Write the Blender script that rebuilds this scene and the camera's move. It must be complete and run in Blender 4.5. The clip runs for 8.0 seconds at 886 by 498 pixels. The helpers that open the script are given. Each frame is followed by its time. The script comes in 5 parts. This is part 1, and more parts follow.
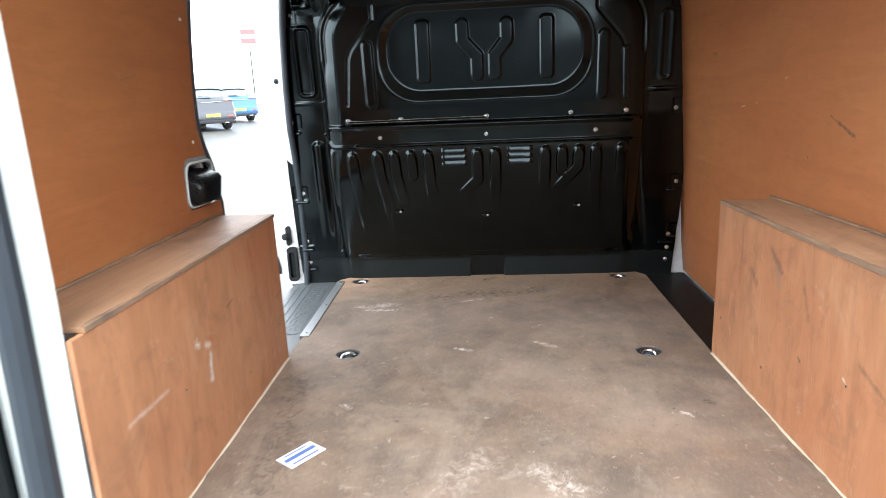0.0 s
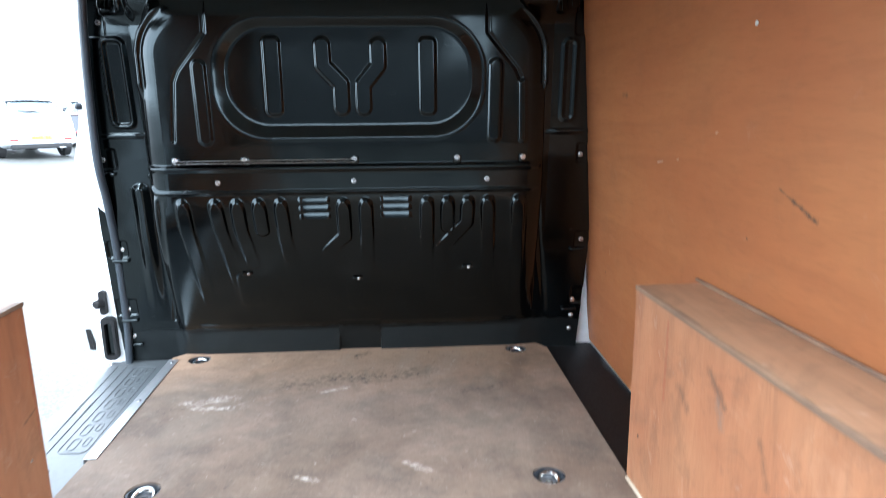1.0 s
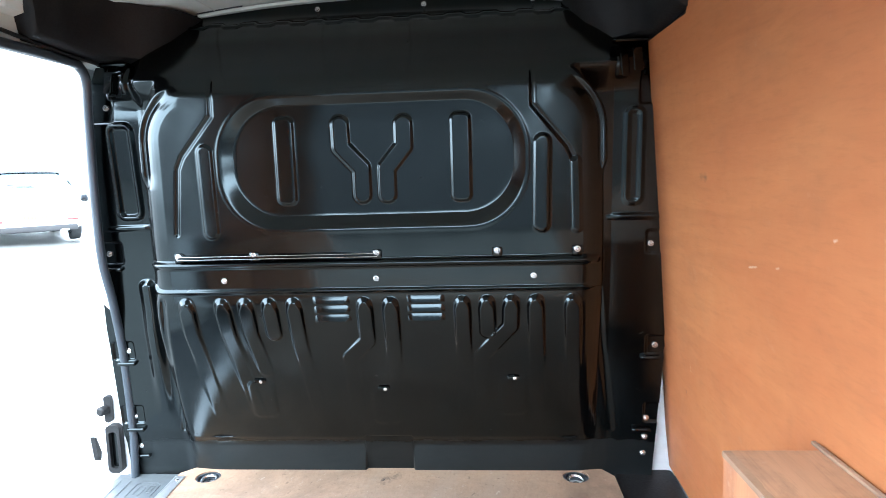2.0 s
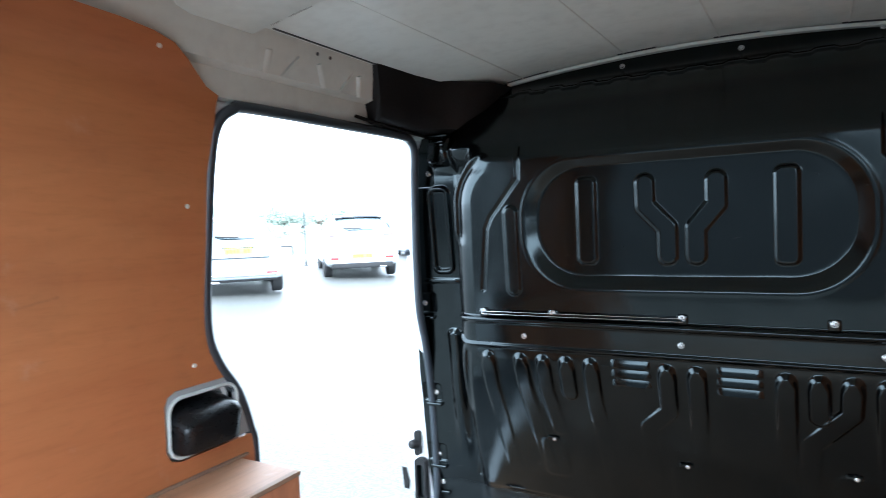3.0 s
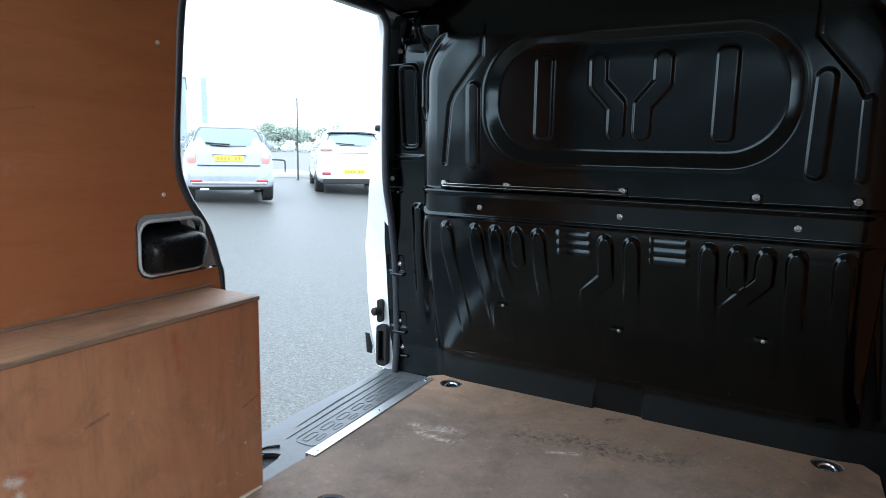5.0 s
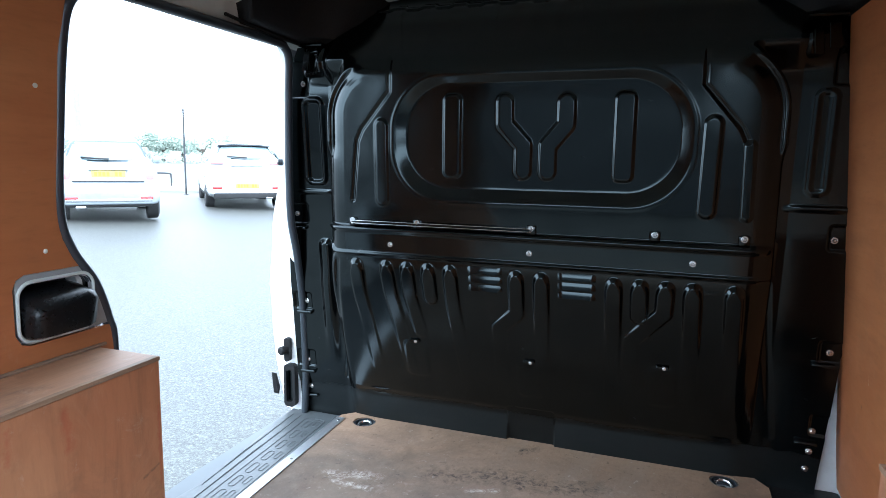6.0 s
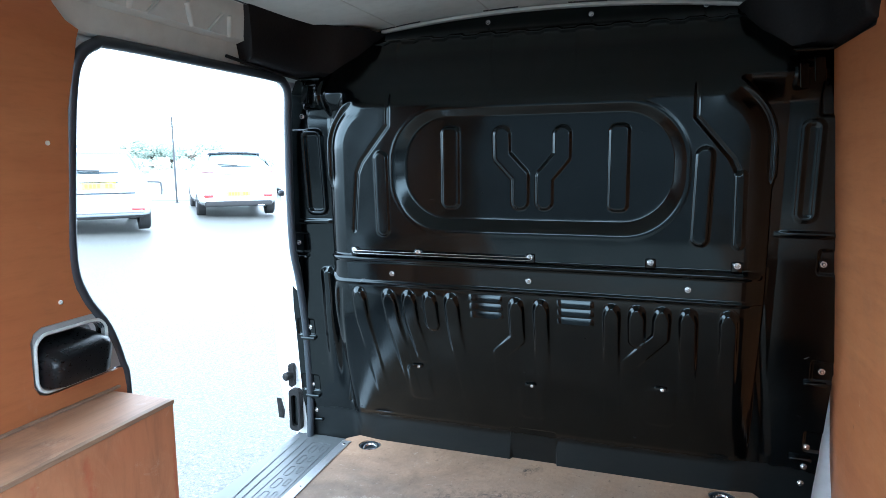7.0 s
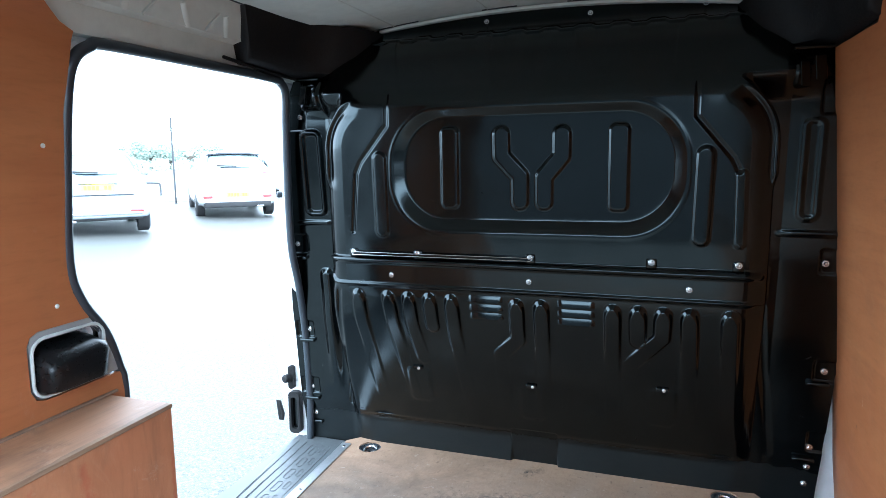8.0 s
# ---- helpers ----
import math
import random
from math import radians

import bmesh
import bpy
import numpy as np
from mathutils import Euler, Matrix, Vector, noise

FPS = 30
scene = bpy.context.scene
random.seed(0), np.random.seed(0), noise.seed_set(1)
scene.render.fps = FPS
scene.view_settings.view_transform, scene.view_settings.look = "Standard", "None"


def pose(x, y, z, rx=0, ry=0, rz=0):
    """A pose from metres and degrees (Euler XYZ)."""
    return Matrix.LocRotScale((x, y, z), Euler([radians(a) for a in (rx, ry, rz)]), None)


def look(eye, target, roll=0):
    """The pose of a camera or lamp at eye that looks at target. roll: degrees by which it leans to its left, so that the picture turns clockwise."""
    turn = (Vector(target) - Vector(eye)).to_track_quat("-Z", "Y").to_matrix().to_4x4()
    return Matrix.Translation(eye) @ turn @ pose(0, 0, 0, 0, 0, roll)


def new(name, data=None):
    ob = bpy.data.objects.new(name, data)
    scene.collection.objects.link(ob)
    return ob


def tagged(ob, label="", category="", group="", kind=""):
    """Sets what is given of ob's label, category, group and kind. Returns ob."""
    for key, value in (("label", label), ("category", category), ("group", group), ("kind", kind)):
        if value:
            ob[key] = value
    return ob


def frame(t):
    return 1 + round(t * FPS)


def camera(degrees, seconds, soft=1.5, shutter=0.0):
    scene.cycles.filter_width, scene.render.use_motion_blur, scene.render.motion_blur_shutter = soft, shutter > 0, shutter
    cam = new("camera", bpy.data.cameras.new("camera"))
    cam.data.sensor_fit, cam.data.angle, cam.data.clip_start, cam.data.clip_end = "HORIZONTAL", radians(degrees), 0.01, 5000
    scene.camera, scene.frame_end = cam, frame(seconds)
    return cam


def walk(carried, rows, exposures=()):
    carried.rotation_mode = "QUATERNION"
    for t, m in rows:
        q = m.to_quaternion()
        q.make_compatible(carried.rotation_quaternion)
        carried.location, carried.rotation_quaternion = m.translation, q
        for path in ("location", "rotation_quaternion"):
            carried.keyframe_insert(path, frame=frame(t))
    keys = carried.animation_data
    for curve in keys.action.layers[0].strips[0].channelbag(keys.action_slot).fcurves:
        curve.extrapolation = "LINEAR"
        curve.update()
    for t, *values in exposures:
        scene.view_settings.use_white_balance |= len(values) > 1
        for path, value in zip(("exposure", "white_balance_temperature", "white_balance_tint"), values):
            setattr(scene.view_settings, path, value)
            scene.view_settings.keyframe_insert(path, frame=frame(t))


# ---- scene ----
cam = camera(70.4, 8.0, 0.8, 0.25)

PATH = [
    (0, (0.019, -2.338, 0.731), (-0.144, -0.402, 0.256), -2.6),
    (0.1, (0.02, -2.286, 0.731), (-0.111, -0.346, 0.263), -2.7),
    (0.2, (0.02, -2.238, 0.729), (-0.061, -0.292, 0.273), -2.6),
    (0.3, (0.021, -2.197, 0.724), (-0.001, -0.256, 0.243), -1.7),
    (0.4, (0.024, -2.158, 0.716), (0.036, -0.224, 0.209), -1.5),
    (0.5, (0.032, -2.115, 0.713), (0.08, -0.188, 0.178), -2.0),
    (0.6, (0.051, -2.063, 0.714), (0.154, -0.144, 0.16), -2.3),
    (0.7, (0.077, -2.008, 0.72), (0.186, -0.089, 0.167), -3.3),
    (0.8, (0.099, -1.957, 0.735), (0.218, -0.028, 0.221), -3.1),
    (1, (0.147, -1.863, 0.775), (0.266, 0.089, 0.357), -0.6),
    (1.2, (0.208, -1.771, 0.804), (0.232, 0.204, 0.493), -1.9),
    (2.3, (0.283, -1.509, 0.854), (-0.01, 0.456, 0.625), -1.2),
    (2.5, (0.245, -1.497, 0.87), (-0.238, 0.432, 0.651), -2.2),
    (2.6, (0.212, -1.497, 0.878), (-0.340, 0.416, 0.689), -1.9),
    (2.7, (0.196, -1.5, 0.884), (-0.447, 0.388, 0.741), -2.1),
    (2.8, (0.203, -1.508, 0.887), (-0.538, 0.346, 0.774), -2.7),
    (2.9, (0.221, -1.522, 0.889), (-0.663, 0.270, 0.799), -1.5),
    (3, (0.241, -1.536, 0.889), (-0.744, 0.203, 0.812), -2.1),
    (3.2, (0.28, -1.559, 0.879), (-0.785, 0.133, 0.814), -2.7),
    (3.3, (0.304, -1.568, 0.872), (-0.751, 0.130, 0.812), -2.3),
    (3.5, (0.34, -1.58, 0.855), (-0.745, 0.097, 0.734), -0.6),
    (3.6, (0.344, -1.584, 0.845), (-0.740, 0.090, 0.696), 0.6),
    (3.8, (0.345, -1.590, 0.818), (-0.755, 0.068, 0.617), 1.0),
    (4, (0.349, -1.596, 0.776), (-0.752, 0.053, 0.514), 0.4),
    (4.2, (0.361, -1.602, 0.739), (-0.749, 0.039, 0.467), 1.4),
    (5.3, (0.378, -1.594, 0.742), (-0.532, 0.16, 0.434), 1.0),
    (5.5, (0.374, -1.589, 0.768), (-0.494, 0.191, 0.493), 1.6),
    (5.7, (0.350, -1.586, 0.786), (-0.382, 0.253, 0.501), 2.3),
    (5.8, (0.339, -1.586, 0.793), (-0.353, 0.27, 0.513), 1.9),
    (5.9, (0.334, -1.586, 0.803), (-0.352, 0.273, 0.532), 1.2),
    (6, (0.332, -1.586, 0.815), (-0.336, 0.279, 0.544), 0.9),
    (6.1, (0.330, -1.587, 0.826), (-0.339, 0.273, 0.521), 0.6),
    (6.2, (0.326, -1.590, 0.835), (-0.349, 0.267, 0.522), 0.7),
    (6.3, (0.323, -1.593, 0.843), (-0.340, 0.268, 0.536), 0.9),
    (6.4, (0.319, -1.598, 0.850), (-0.340, 0.267, 0.556), 1.0),
    (6.5, (0.316, -1.603, 0.857), (-0.337, 0.266, 0.571), 1.0),
    (6.8, (0.312, -1.616, 0.882), (-0.332, 0.256, 0.597), 0.1),
    (7, (0.318, -1.62, 0.9), (-0.326, 0.254, 0.627), -0.4),
    (7.5, (0.316, -1.614, 0.904), (-0.335, 0.258, 0.631), -0.4),
    (8, (0.315, -1.61, 0.902), (-0.328, 0.264, 0.628), -0.7),
]
EXPOSURES = [(0, 2.22, 6350, 8), (0.4, 2.45, 6100, 8), (1, 2.62, 5700, 6), (1.2, 2.85, 5650, 6), (2.4, 3.8, 5600, 4), (2.7, 3.25, 5550, 4), (3, 2.65, 5500, 4), (3.5, 1.47, 5700, 5), (4.0, 1.28, 5750, 5), (5.5, 1.70, 5600, 5), (5.8, 1.9, 5550, 5), (6.2, 2.3, 5350, 3), (7, 2.55, 5250, 2), (8, 2.65, 5250, 2)]
walk(cam, [(t, look(eye, target, roll)) for t, eye, target, roll in PATH], EXPOSURES)
SKY = 0.12

# ---- light ----
world = bpy.data.worlds.new("sky")
scene.world = world
world.use_nodes = True
wn, wl = world.node_tree.nodes, world.node_tree.links
sky = wn.new("ShaderNodeTexSky")
sky.sky_type, sky.sun_disc = "NISHITA", False
sky.sun_elevation, sky.sun_rotation = radians(50), radians(182)
sky.dust_density = 1.0
# thin bright cloud takes most of the blue out of the sky
grey = wn.new("ShaderNodeHueSaturation")
grey.inputs["Saturation"].default_value = 0.22
wl.new(sky.outputs[0], grey.inputs["Color"])
veil = wn.new("ShaderNodeMix")
veil.data_type = "RGBA"
veil.inputs[0].default_value = 0.65
wl.new(grey.outputs[0], veil.inputs[6])
veil.inputs[7].default_value = (14.6, 15.4, 16.4, 1)
wl.new(veil.outputs[2], wn["Background"].inputs["Color"])
wn["Background"].inputs["Strength"].default_value = SKY
sun = new("sun", bpy.data.lights.new("sun", "SUN"))
sun.data.energy, sun.data.angle, sun.data.color = 1.1, radians(35), (1.0, 0.98, 0.95)
sun.matrix_basis = look((5 * math.sin(radians(182)), 5 * math.cos(radians(182)), 5.96), (0, 0, 0))


# ---- materials ----
def material(name):
    m = bpy.data.materials.new(name)
    m.use_nodes = True
    return m, m.node_tree.nodes, m.node_tree.links, m.node_tree.nodes["Principled BSDF"]


def noise_node(n, l, coord, scale, detail=4.0, rough=0.55, stretch=(1, 1, 1), warp=0.0):
    mp = n.new("ShaderNodeMapping")
    mp.inputs["Scale"].default_value = stretch
    l.new(coord, mp.inputs["Vector"])
    t = n.new("ShaderNodeTexNoise")
    t.inputs["Scale"].default_value, t.inputs["Detail"].default_value = scale, detail
    t.inputs["Roughness"].default_value, t.inputs["Distortion"].default_value = rough, warp
    l.new(mp.outputs[0], t.inputs["Vector"])
    return t.outputs["Fac"]


def ramp(n, l, fac, lo, hi):
    r = n.new("ShaderNodeMapRange")
    r.inputs["From Min"].default_value, r.inputs["From Max"].default_value = lo, hi
    l.new(fac, r.inputs["Value"])
    return r.outputs[0]


def mix(n, l, fac, a, b):
    x = n.new("ShaderNodeMix")
    x.data_type = "RGBA"
    if hasattr(fac, "links"):
        l.new(fac, x.inputs[0])
    else:
        x.inputs[0].default_value = fac
    for s, v in ((x.inputs[6], a), (x.inputs[7], b)):
        if hasattr(v, "links"):
            l.new(v, s)
        else:
            s.default_value = (*v, 1)
    return x.outputs[2]


def times(n, l, a, k):
    x = n.new("ShaderNodeMath")
    x.operation = "MULTIPLY"
    l.new(a, x.inputs[0])
    if hasattr(k, "links"):
        l.new(k, x.inputs[1])
    else:
        x.inputs[1].default_value = k
    return x.outputs[0]


def bump(n, l, bsdf, height, strength, distance):
    b = n.new("ShaderNodeBump")
    b.inputs["Strength"].default_value, b.inputs["Distance"].default_value = strength, distance
    l.new(height, b.inputs["Height"])
    l.new(b.outputs[0], bsdf.inputs["Normal"])


def vec(n, l, op, a, b):
    x = n.new("ShaderNodeVectorMath")
    x.operation = op
    for s, v in ((x.inputs[0], a), (x.inputs[1], b)):
        if v is None:
            continue
        if hasattr(v, "links"):
            l.new(v, s)
        else:
            s.default_value = v
    return x


def mark(n, l, co, a, b, width, ragged):
    """A scrape or smear from a to b, about as wide as given, with a ragged outline."""
    ab = Vector(b) - Vector(a)
    rel = vec(n, l, "SUBTRACT", co, tuple(a)).outputs[0]
    t = n.new("ShaderNodeClamp")
    l.new(vec(n, l, "DOT_PRODUCT", rel, tuple(ab / max(ab.length_squared, 1e-6))).outputs["Value"], t.inputs[0])
    along = vec(n, l, "SCALE", tuple(ab), None)
    l.new(t.outputs[0], along.inputs["Scale"])
    d = vec(n, l, "LENGTH", vec(n, l, "SUBTRACT", rel, along.outputs[0]).outputs[0], None).outputs["Value"]
    r = n.new("ShaderNodeMath")
    r.operation = "MULTIPLY_ADD"
    l.new(ragged, r.inputs[0])
    r.inputs[1].default_value = 2.6 * width
    l.new(d, r.inputs[2])
    return ramp(n, l, r.outputs[0], 2.1 * width, 1.2 * width)


def plain(name, a, b, rough, scale=20, metal=0.0, strength=0.05, coat=0.0, spread=0.12, stretch=(1, 1, 1)):
    """A surface of two close colours in broad and fine patches, with uneven gloss and a fine relief."""
    m, n, l, s = material(name)
    co = n.new("ShaderNodeTexCoord").outputs["Object"]
    broad = noise_node(n, l, co, scale * 0.15, 3, stretch=stretch)
    fine = noise_node(n, l, co, scale * 4, 5, stretch=stretch)
    c = mix(n, l, ramp(n, l, broad, 0.3, 0.7), a, b)
    c = mix(n, l, times(n, l, ramp(n, l, fine, 0.45, 0.8), 0.5), c, tuple(v * 0.75 for v in a))
    l.new(c, s.inputs["Base Color"])
    r = n.new("ShaderNodeMapRange")
    r.inputs["To Min"].default_value, r.inputs["To Max"].default_value = max(rough - spread, 0.03), rough + spread
    l.new(fine, r.inputs["Value"])
    l.new(r.outputs[0], s.inputs["Roughness"])
    s.inputs["Metallic"].default_value = metal
    s.inputs["Coat Weight"].default_value = coat
    if strength:
        bump(n, l, s, fine, strength, 0.002)
    return m


def plywood(name, light, dark, red, rough, grain=(1, 1, 1), scuff=0.3, scuff_colour=(0.6, 0.5, 0.42), dirt=0.3, pale=0.0, marks=(), line=0.35, stain=5.5, worn=0.0, streak=0.0):
    """Varnished plywood: long soft grain along the axis that grain squeezes, red streaks, scuffs and dirt."""
    m, n, l, s = material(name)
    co = n.new("ShaderNodeTexCoord").outputs["Object"]
    g1 = noise_node(n, l, co, 7, 6, 0.6, grain, 0.8)
    g2 = noise_node(n, l, co, 60, 4, 0.6, grain, 0.2)
    blot = noise_node(n, l, co, 2.2, 4, 0.6)
    c = mix(n, l, ramp(n, l, g1, 0.3, 0.7), light, dark)
    c = mix(n, l, times(n, l, ramp(n, l, blot, 0.45, 0.75), 0.55), c, red)
    c = mix(n, l, times(n, l, ramp(n, l, g2, 0.5, 0.75), line), c, tuple(v * 0.55 for v in dark))
    d = noise_node(n, l, co, stain, 8, 0.7, (1, 1, 1), 0.6)
    c = mix(n, l, times(n, l, ramp(n, l, d, 0.52, 0.72), dirt), c, (0.055, 0.045, 0.04))
    if streak:                                                             # runs and rubs down the face
        run = noise_node(n, l, co, 9, 7, 0.68, (1.6, 1.6, 0.28), 0.7)
        c = mix(n, l, times(n, l, ramp(n, l, run, 0.53, 0.72), streak), c, (0.135, 0.062, 0.036))
        rub = noise_node(n, l, co, 6, 7, 0.7, (1, 1, 1), 0.8)
        c = mix(n, l, times(n, l, ramp(n, l, rub, 0.56, 0.70), streak * 0.7), c, (0.56, 0.33, 0.20))
    e = noise_node(n, l, co, 11, 8, 0.75, (1, 1, 1), 0.4)
    c = mix(n, l, times(n, l, ramp(n, l, e, 0.6, 0.72), scuff), c, scuff_colour)
    if pale:
        f = noise_node(n, l, co, 1.3, 3, 0.5)
        c = mix(n, l, times(n, l, ramp(n, l, f, 0.4, 0.65), pale), c, (0.42, 0.33, 0.27))
    if marks:
        ragged = noise_node(n, l, co, 30 if worn else 70, 6, 0.8)
    if worn:
        patch = ramp(n, l, noise_node(n, l, co, 38, 7, 0.75, (1, 1, 1), 1.2), 0.44, 0.62)
        grime = noise_node(n, l, co, 7, 10, 0.74, (1, 1, 1), 0.25)
        c = mix(n, l, times(n, l, ramp(n, l, grime, 0.44, 0.68), worn), c, (0.095, 0.082, 0.070))
        wear = noise_node(n, l, co, 5.3, 9, 0.74, (1.3, 0.8, 1), 0.3)
        c = mix(n, l, times(n, l, ramp(n, l, wear, 0.55, 0.70), 0.45 * worn), c, (0.36, 0.30, 0.25))
        lit_film = n.new("ShaderNodeMath")                                   # brown film kept near the bulkhead, lightened to paint in the side door's light
        lit_film.operation = "MULTIPLY_ADD"
        lit_film.inputs[1].default_value = 0.75
        l.new(noise_node(n, l, co, 4.5, 8, 0.72, (0.7, 1, 1), 0.4), lit_film.inputs[0])
        split = n.new("ShaderNodeSeparateXYZ")
        l.new(co, split.inputs[0])
        l.new(split.outputs[1], lit_film.inputs[2])
        c = mix(n, l, times(n, l, ramp(n, l, lit_film.outputs[0], 0.16, 0.60), 0.70), c, (0.46, 0.298, 0.190))
        grit = noise_node(n, l, co, 120, 7, 0.8, (1, 0.45, 1), 0.3)
        c = mix(n, l, times(n, l, ramp(n, l, grit, 0.5, 0.72), 0.28), c, (0.085, 0.066, 0.052))
        c = mix(n, l, times(n, l, ramp(n, l, grit, 0.46, 0.30), 0.22), c, (0.40, 0.335, 0.28))
        tread = noise_node(n, l, co, 2.6, 6, 0.62, (1.2, 0.7, 1), 0.9)     # broad patches rubbed pale or trodden dark
        c = mix(n, l, times(n, l, ramp(n, l, tread, 0.52, 0.72), 0.55), c, (0.100, 0.070, 0.052))
        c = mix(n, l, times(n, l, ramp(n, l, tread, 0.46, 0.28), 0.45), c, (0.31, 0.248, 0.195))
        nick = noise_node(n, l, co, 55, 3, 0.6, (1, 1, 1), 0.6)
        c = mix(n, l, times(n, l, ramp(n, l, nick, 0.64, 0.74), 0.5), c, (0.07, 0.05, 0.04))
        chip = noise_node(n, l, co, 43, 4, 0.65, (1, 1, 1), 0.8)
        c = mix(n, l, times(n, l, ramp(n, l, chip, 0.65, 0.73), 0.38), c, (0.52, 0.46, 0.40))
    co_m = co if worn else vec(n, l, "MULTIPLY", co, (0.15, 1, 1)).outputs[0]
    for p, q, width, strength, colour in marks:
        if not worn:                                                       # the sheets lean, so x counts for little
            p, q = (p[0] * 0.15, p[1], p[2]), (q[0] * 0.15, q[1], q[2])
        k = mark(n, l, co_m, p, q, width * (1.35 if worn else 1.0), ragged)
        c = mix(n, l, times(n, l, times(n, l, k, patch) if worn else k, min(1.0, strength * (1.8 if worn else 1.0))), c, colour)
    l.new(c, s.inputs["Base Color"])
    r = n.new("ShaderNodeMapRange")
    r.inputs["To Min"].default_value, r.inputs["To Max"].default_value = rough - 0.12, rough + 0.2
    l.new(e, r.inputs["Value"])
    l.new(r.outputs[0], s.inputs["Roughness"])
    bump(n, l, s, g2, 0.12, 0.002)
    return m


SOOT, CHALK, GREASE, RUST = (0.045, 0.038, 0.034), (0.62, 0.56, 0.50), (0.20, 0.19, 0.17), (0.36, 0.06, 0.025)
WALL_MARKS = (
    ((0.761, -0.877, 0.651), (0.762, -0.919, 0.633), 0.0045, 0.6, SOOT), ((0.762, -0.915, 0.635), (0.764, -0.974, 0.611), 0.007, 0.85, SOOT),
    ((0.727, -0.200, 0.821), (0.727, -0.222, 0.819), 0.011, 0.55, SOOT), ((0.765, -0.790, 0.552), (0.765, -0.791, 0.551), 0.004, 0.85, SOOT),
    ((0.764, -0.074, 0.380), (0.764, -0.076, 0.364), 0.0035, 0.8, CHALK), ((0.75, -0.40, 0.66), (0.75, -0.43, 0.665), 0.003, 0.7, CHALK),
    ((0.755, -0.03, 0.30), (0.755, -0.034, 0.295), 0.004, 0.7, SOOT), ((-0.745, -1.0, 0.80), (-0.745, -1.06, 0.79), 0.004, 0.35, SOOT),
    ((0.75, -0.665, 0.735), (0.75, -0.672, 0.737), 0.0035, 0.7, CHALK), ((0.75, -0.500, 0.672), (0.75, -0.508, 0.674), 0.0035, 0.6, CHALK),
)
BOX_MARKS = (
    ((-0.58, -1.146, 0.222), (-0.58, -1.152, 0.170), 0.014, 1.0, CHALK), ((-0.58, -1.200, 0.268), (-0.58, -1.190, 0.262), 0.015, 1.0, CHALK),
    ((-0.58, -1.160, 0.250), (-0.58, -1.145, 0.244), 0.014, 1.0, CHALK), ((-0.58, -1.14, 0.256), (-0.58, -1.125, 0.246), 0.012, 0.6, RUST),
    ((-0.575, -1.463, 0.235), (-0.578, -1.332, 0.232), 0.008, 0.45, CHALK), ((-0.59, -0.862, 0.395), (-0.59, -0.856, 0.330), 0.016, 0.5, RUST),
    ((-0.59, -0.655, 0.33), (-0.59, -0.656, 0.17), 0.007, 0.55, RUST), ((-0.59, -0.960, 0.40), (-0.59, -0.962, 0.35), 0.010, 0.45, RUST),
    ((-0.59, -1.038, 0.288), (-0.59, -1.00, 0.296), 0.006, 0.6, SOOT), ((-0.59, -0.70, 0.20), (-0.59, -0.66, 0.212), 0.005, 0.5, SOOT),
    ((0.628, -0.955, 0.372), (0.630, -1.000, 0.335), 0.016, 0.6, SOOT), ((0.629, -0.985, 0.335), (0.630, -1.0, 0.30), 0.018, 0.5, GREASE),
    ((0.625, -0.86, 0.30), (0.626, -0.89, 0.275), 0.020, 0.45, SOOT), ((0.63, -1.10, 0.33), (0.63, -1.125, 0.27), 0.012, 0.4, SOOT),
    ((0.632, -1.30, 0.25), (0.634, -1.37, 0.225), 0.010, 0.45, SOOT), ((0.63, -1.10, 0.18), (0.63, -1.108, 0.176), 0.006, 0.7, SOOT),
    ((0.63, -1.256, 0.208), (0.63, -1.262, 0.205), 0.005, 0.8, CHALK), ((0.62, -0.80, 0.40), (0.62, -0.80, 0.25), 0.009, 0.45, RUST),
)
FLOOR_MARKS = (
    ((-0.47, -0.215, 0), (-0.35, -0.19, 0), 0.026, 0.55, CHALK), ((-0.43, -0.245, 0), (-0.34, -0.25, 0), 0.016, 0.6, CHALK),
    ((-0.10, -0.17, 0), (-0.03, -0.14, 0), 0.012, 0.6, CHALK), ((-0.02, -1.185, 0), (-0.08, -1.275, 0), 0.050, 0.2, CHALK),
    ((0.10, -1.23, 0), (0.16, -1.30, 0), 0.040, 0.35, CHALK), ((-0.20, -0.12, 0), (0.02, -0.05, 0), 0.060, 0.5, SOOT),
    ((0.03, -0.085, 0), (0.20, -0.045, 0), 0.045, 0.55, SOOT), ((-0.022, 0.098, 0), (0.004, 0.128, 0), 0.026, 1.0, SOOT),
    ((0.108, -1.13, 0), (0.11, -1.132, 0), 0.008, 0.9, SOOT), ((0.512, -0.937, 0), (0.52, -0.945, 0), 0.012, 0.7, SOOT),
    ((0.14, -0.56, 0), (0.19, -0.60, 0), 0.014, 0.45, CHALK), ((-0.22, -1.01, 0), (-0.215, -1.03, 0), 0.010, 0.5, SOOT),
    ((-0.10, -0.60, 0), (-0.06, -0.62, 0), 0.012, 0.5, CHALK), ((-0.52, -0.80, 0), (-0.44, -1.30, 0), 0.060, 0.4, SOOT),
    ((0.0, -0.34, 0), (0.006, -0.345, 0), 0.006, 0.9, CHALK), ((-0.36, -0.95, 0), (-0.345, -0.965, 0), 0.010, 0.6, CHALK),
    ((0.44, -0.99, 0), (0.46, -1.01, 0), 0.008, 0.6, CHALK), ((0.30, -0.20, 0), (0.42, -0.16, 0), 0.030, 0.3, SOOT),
)
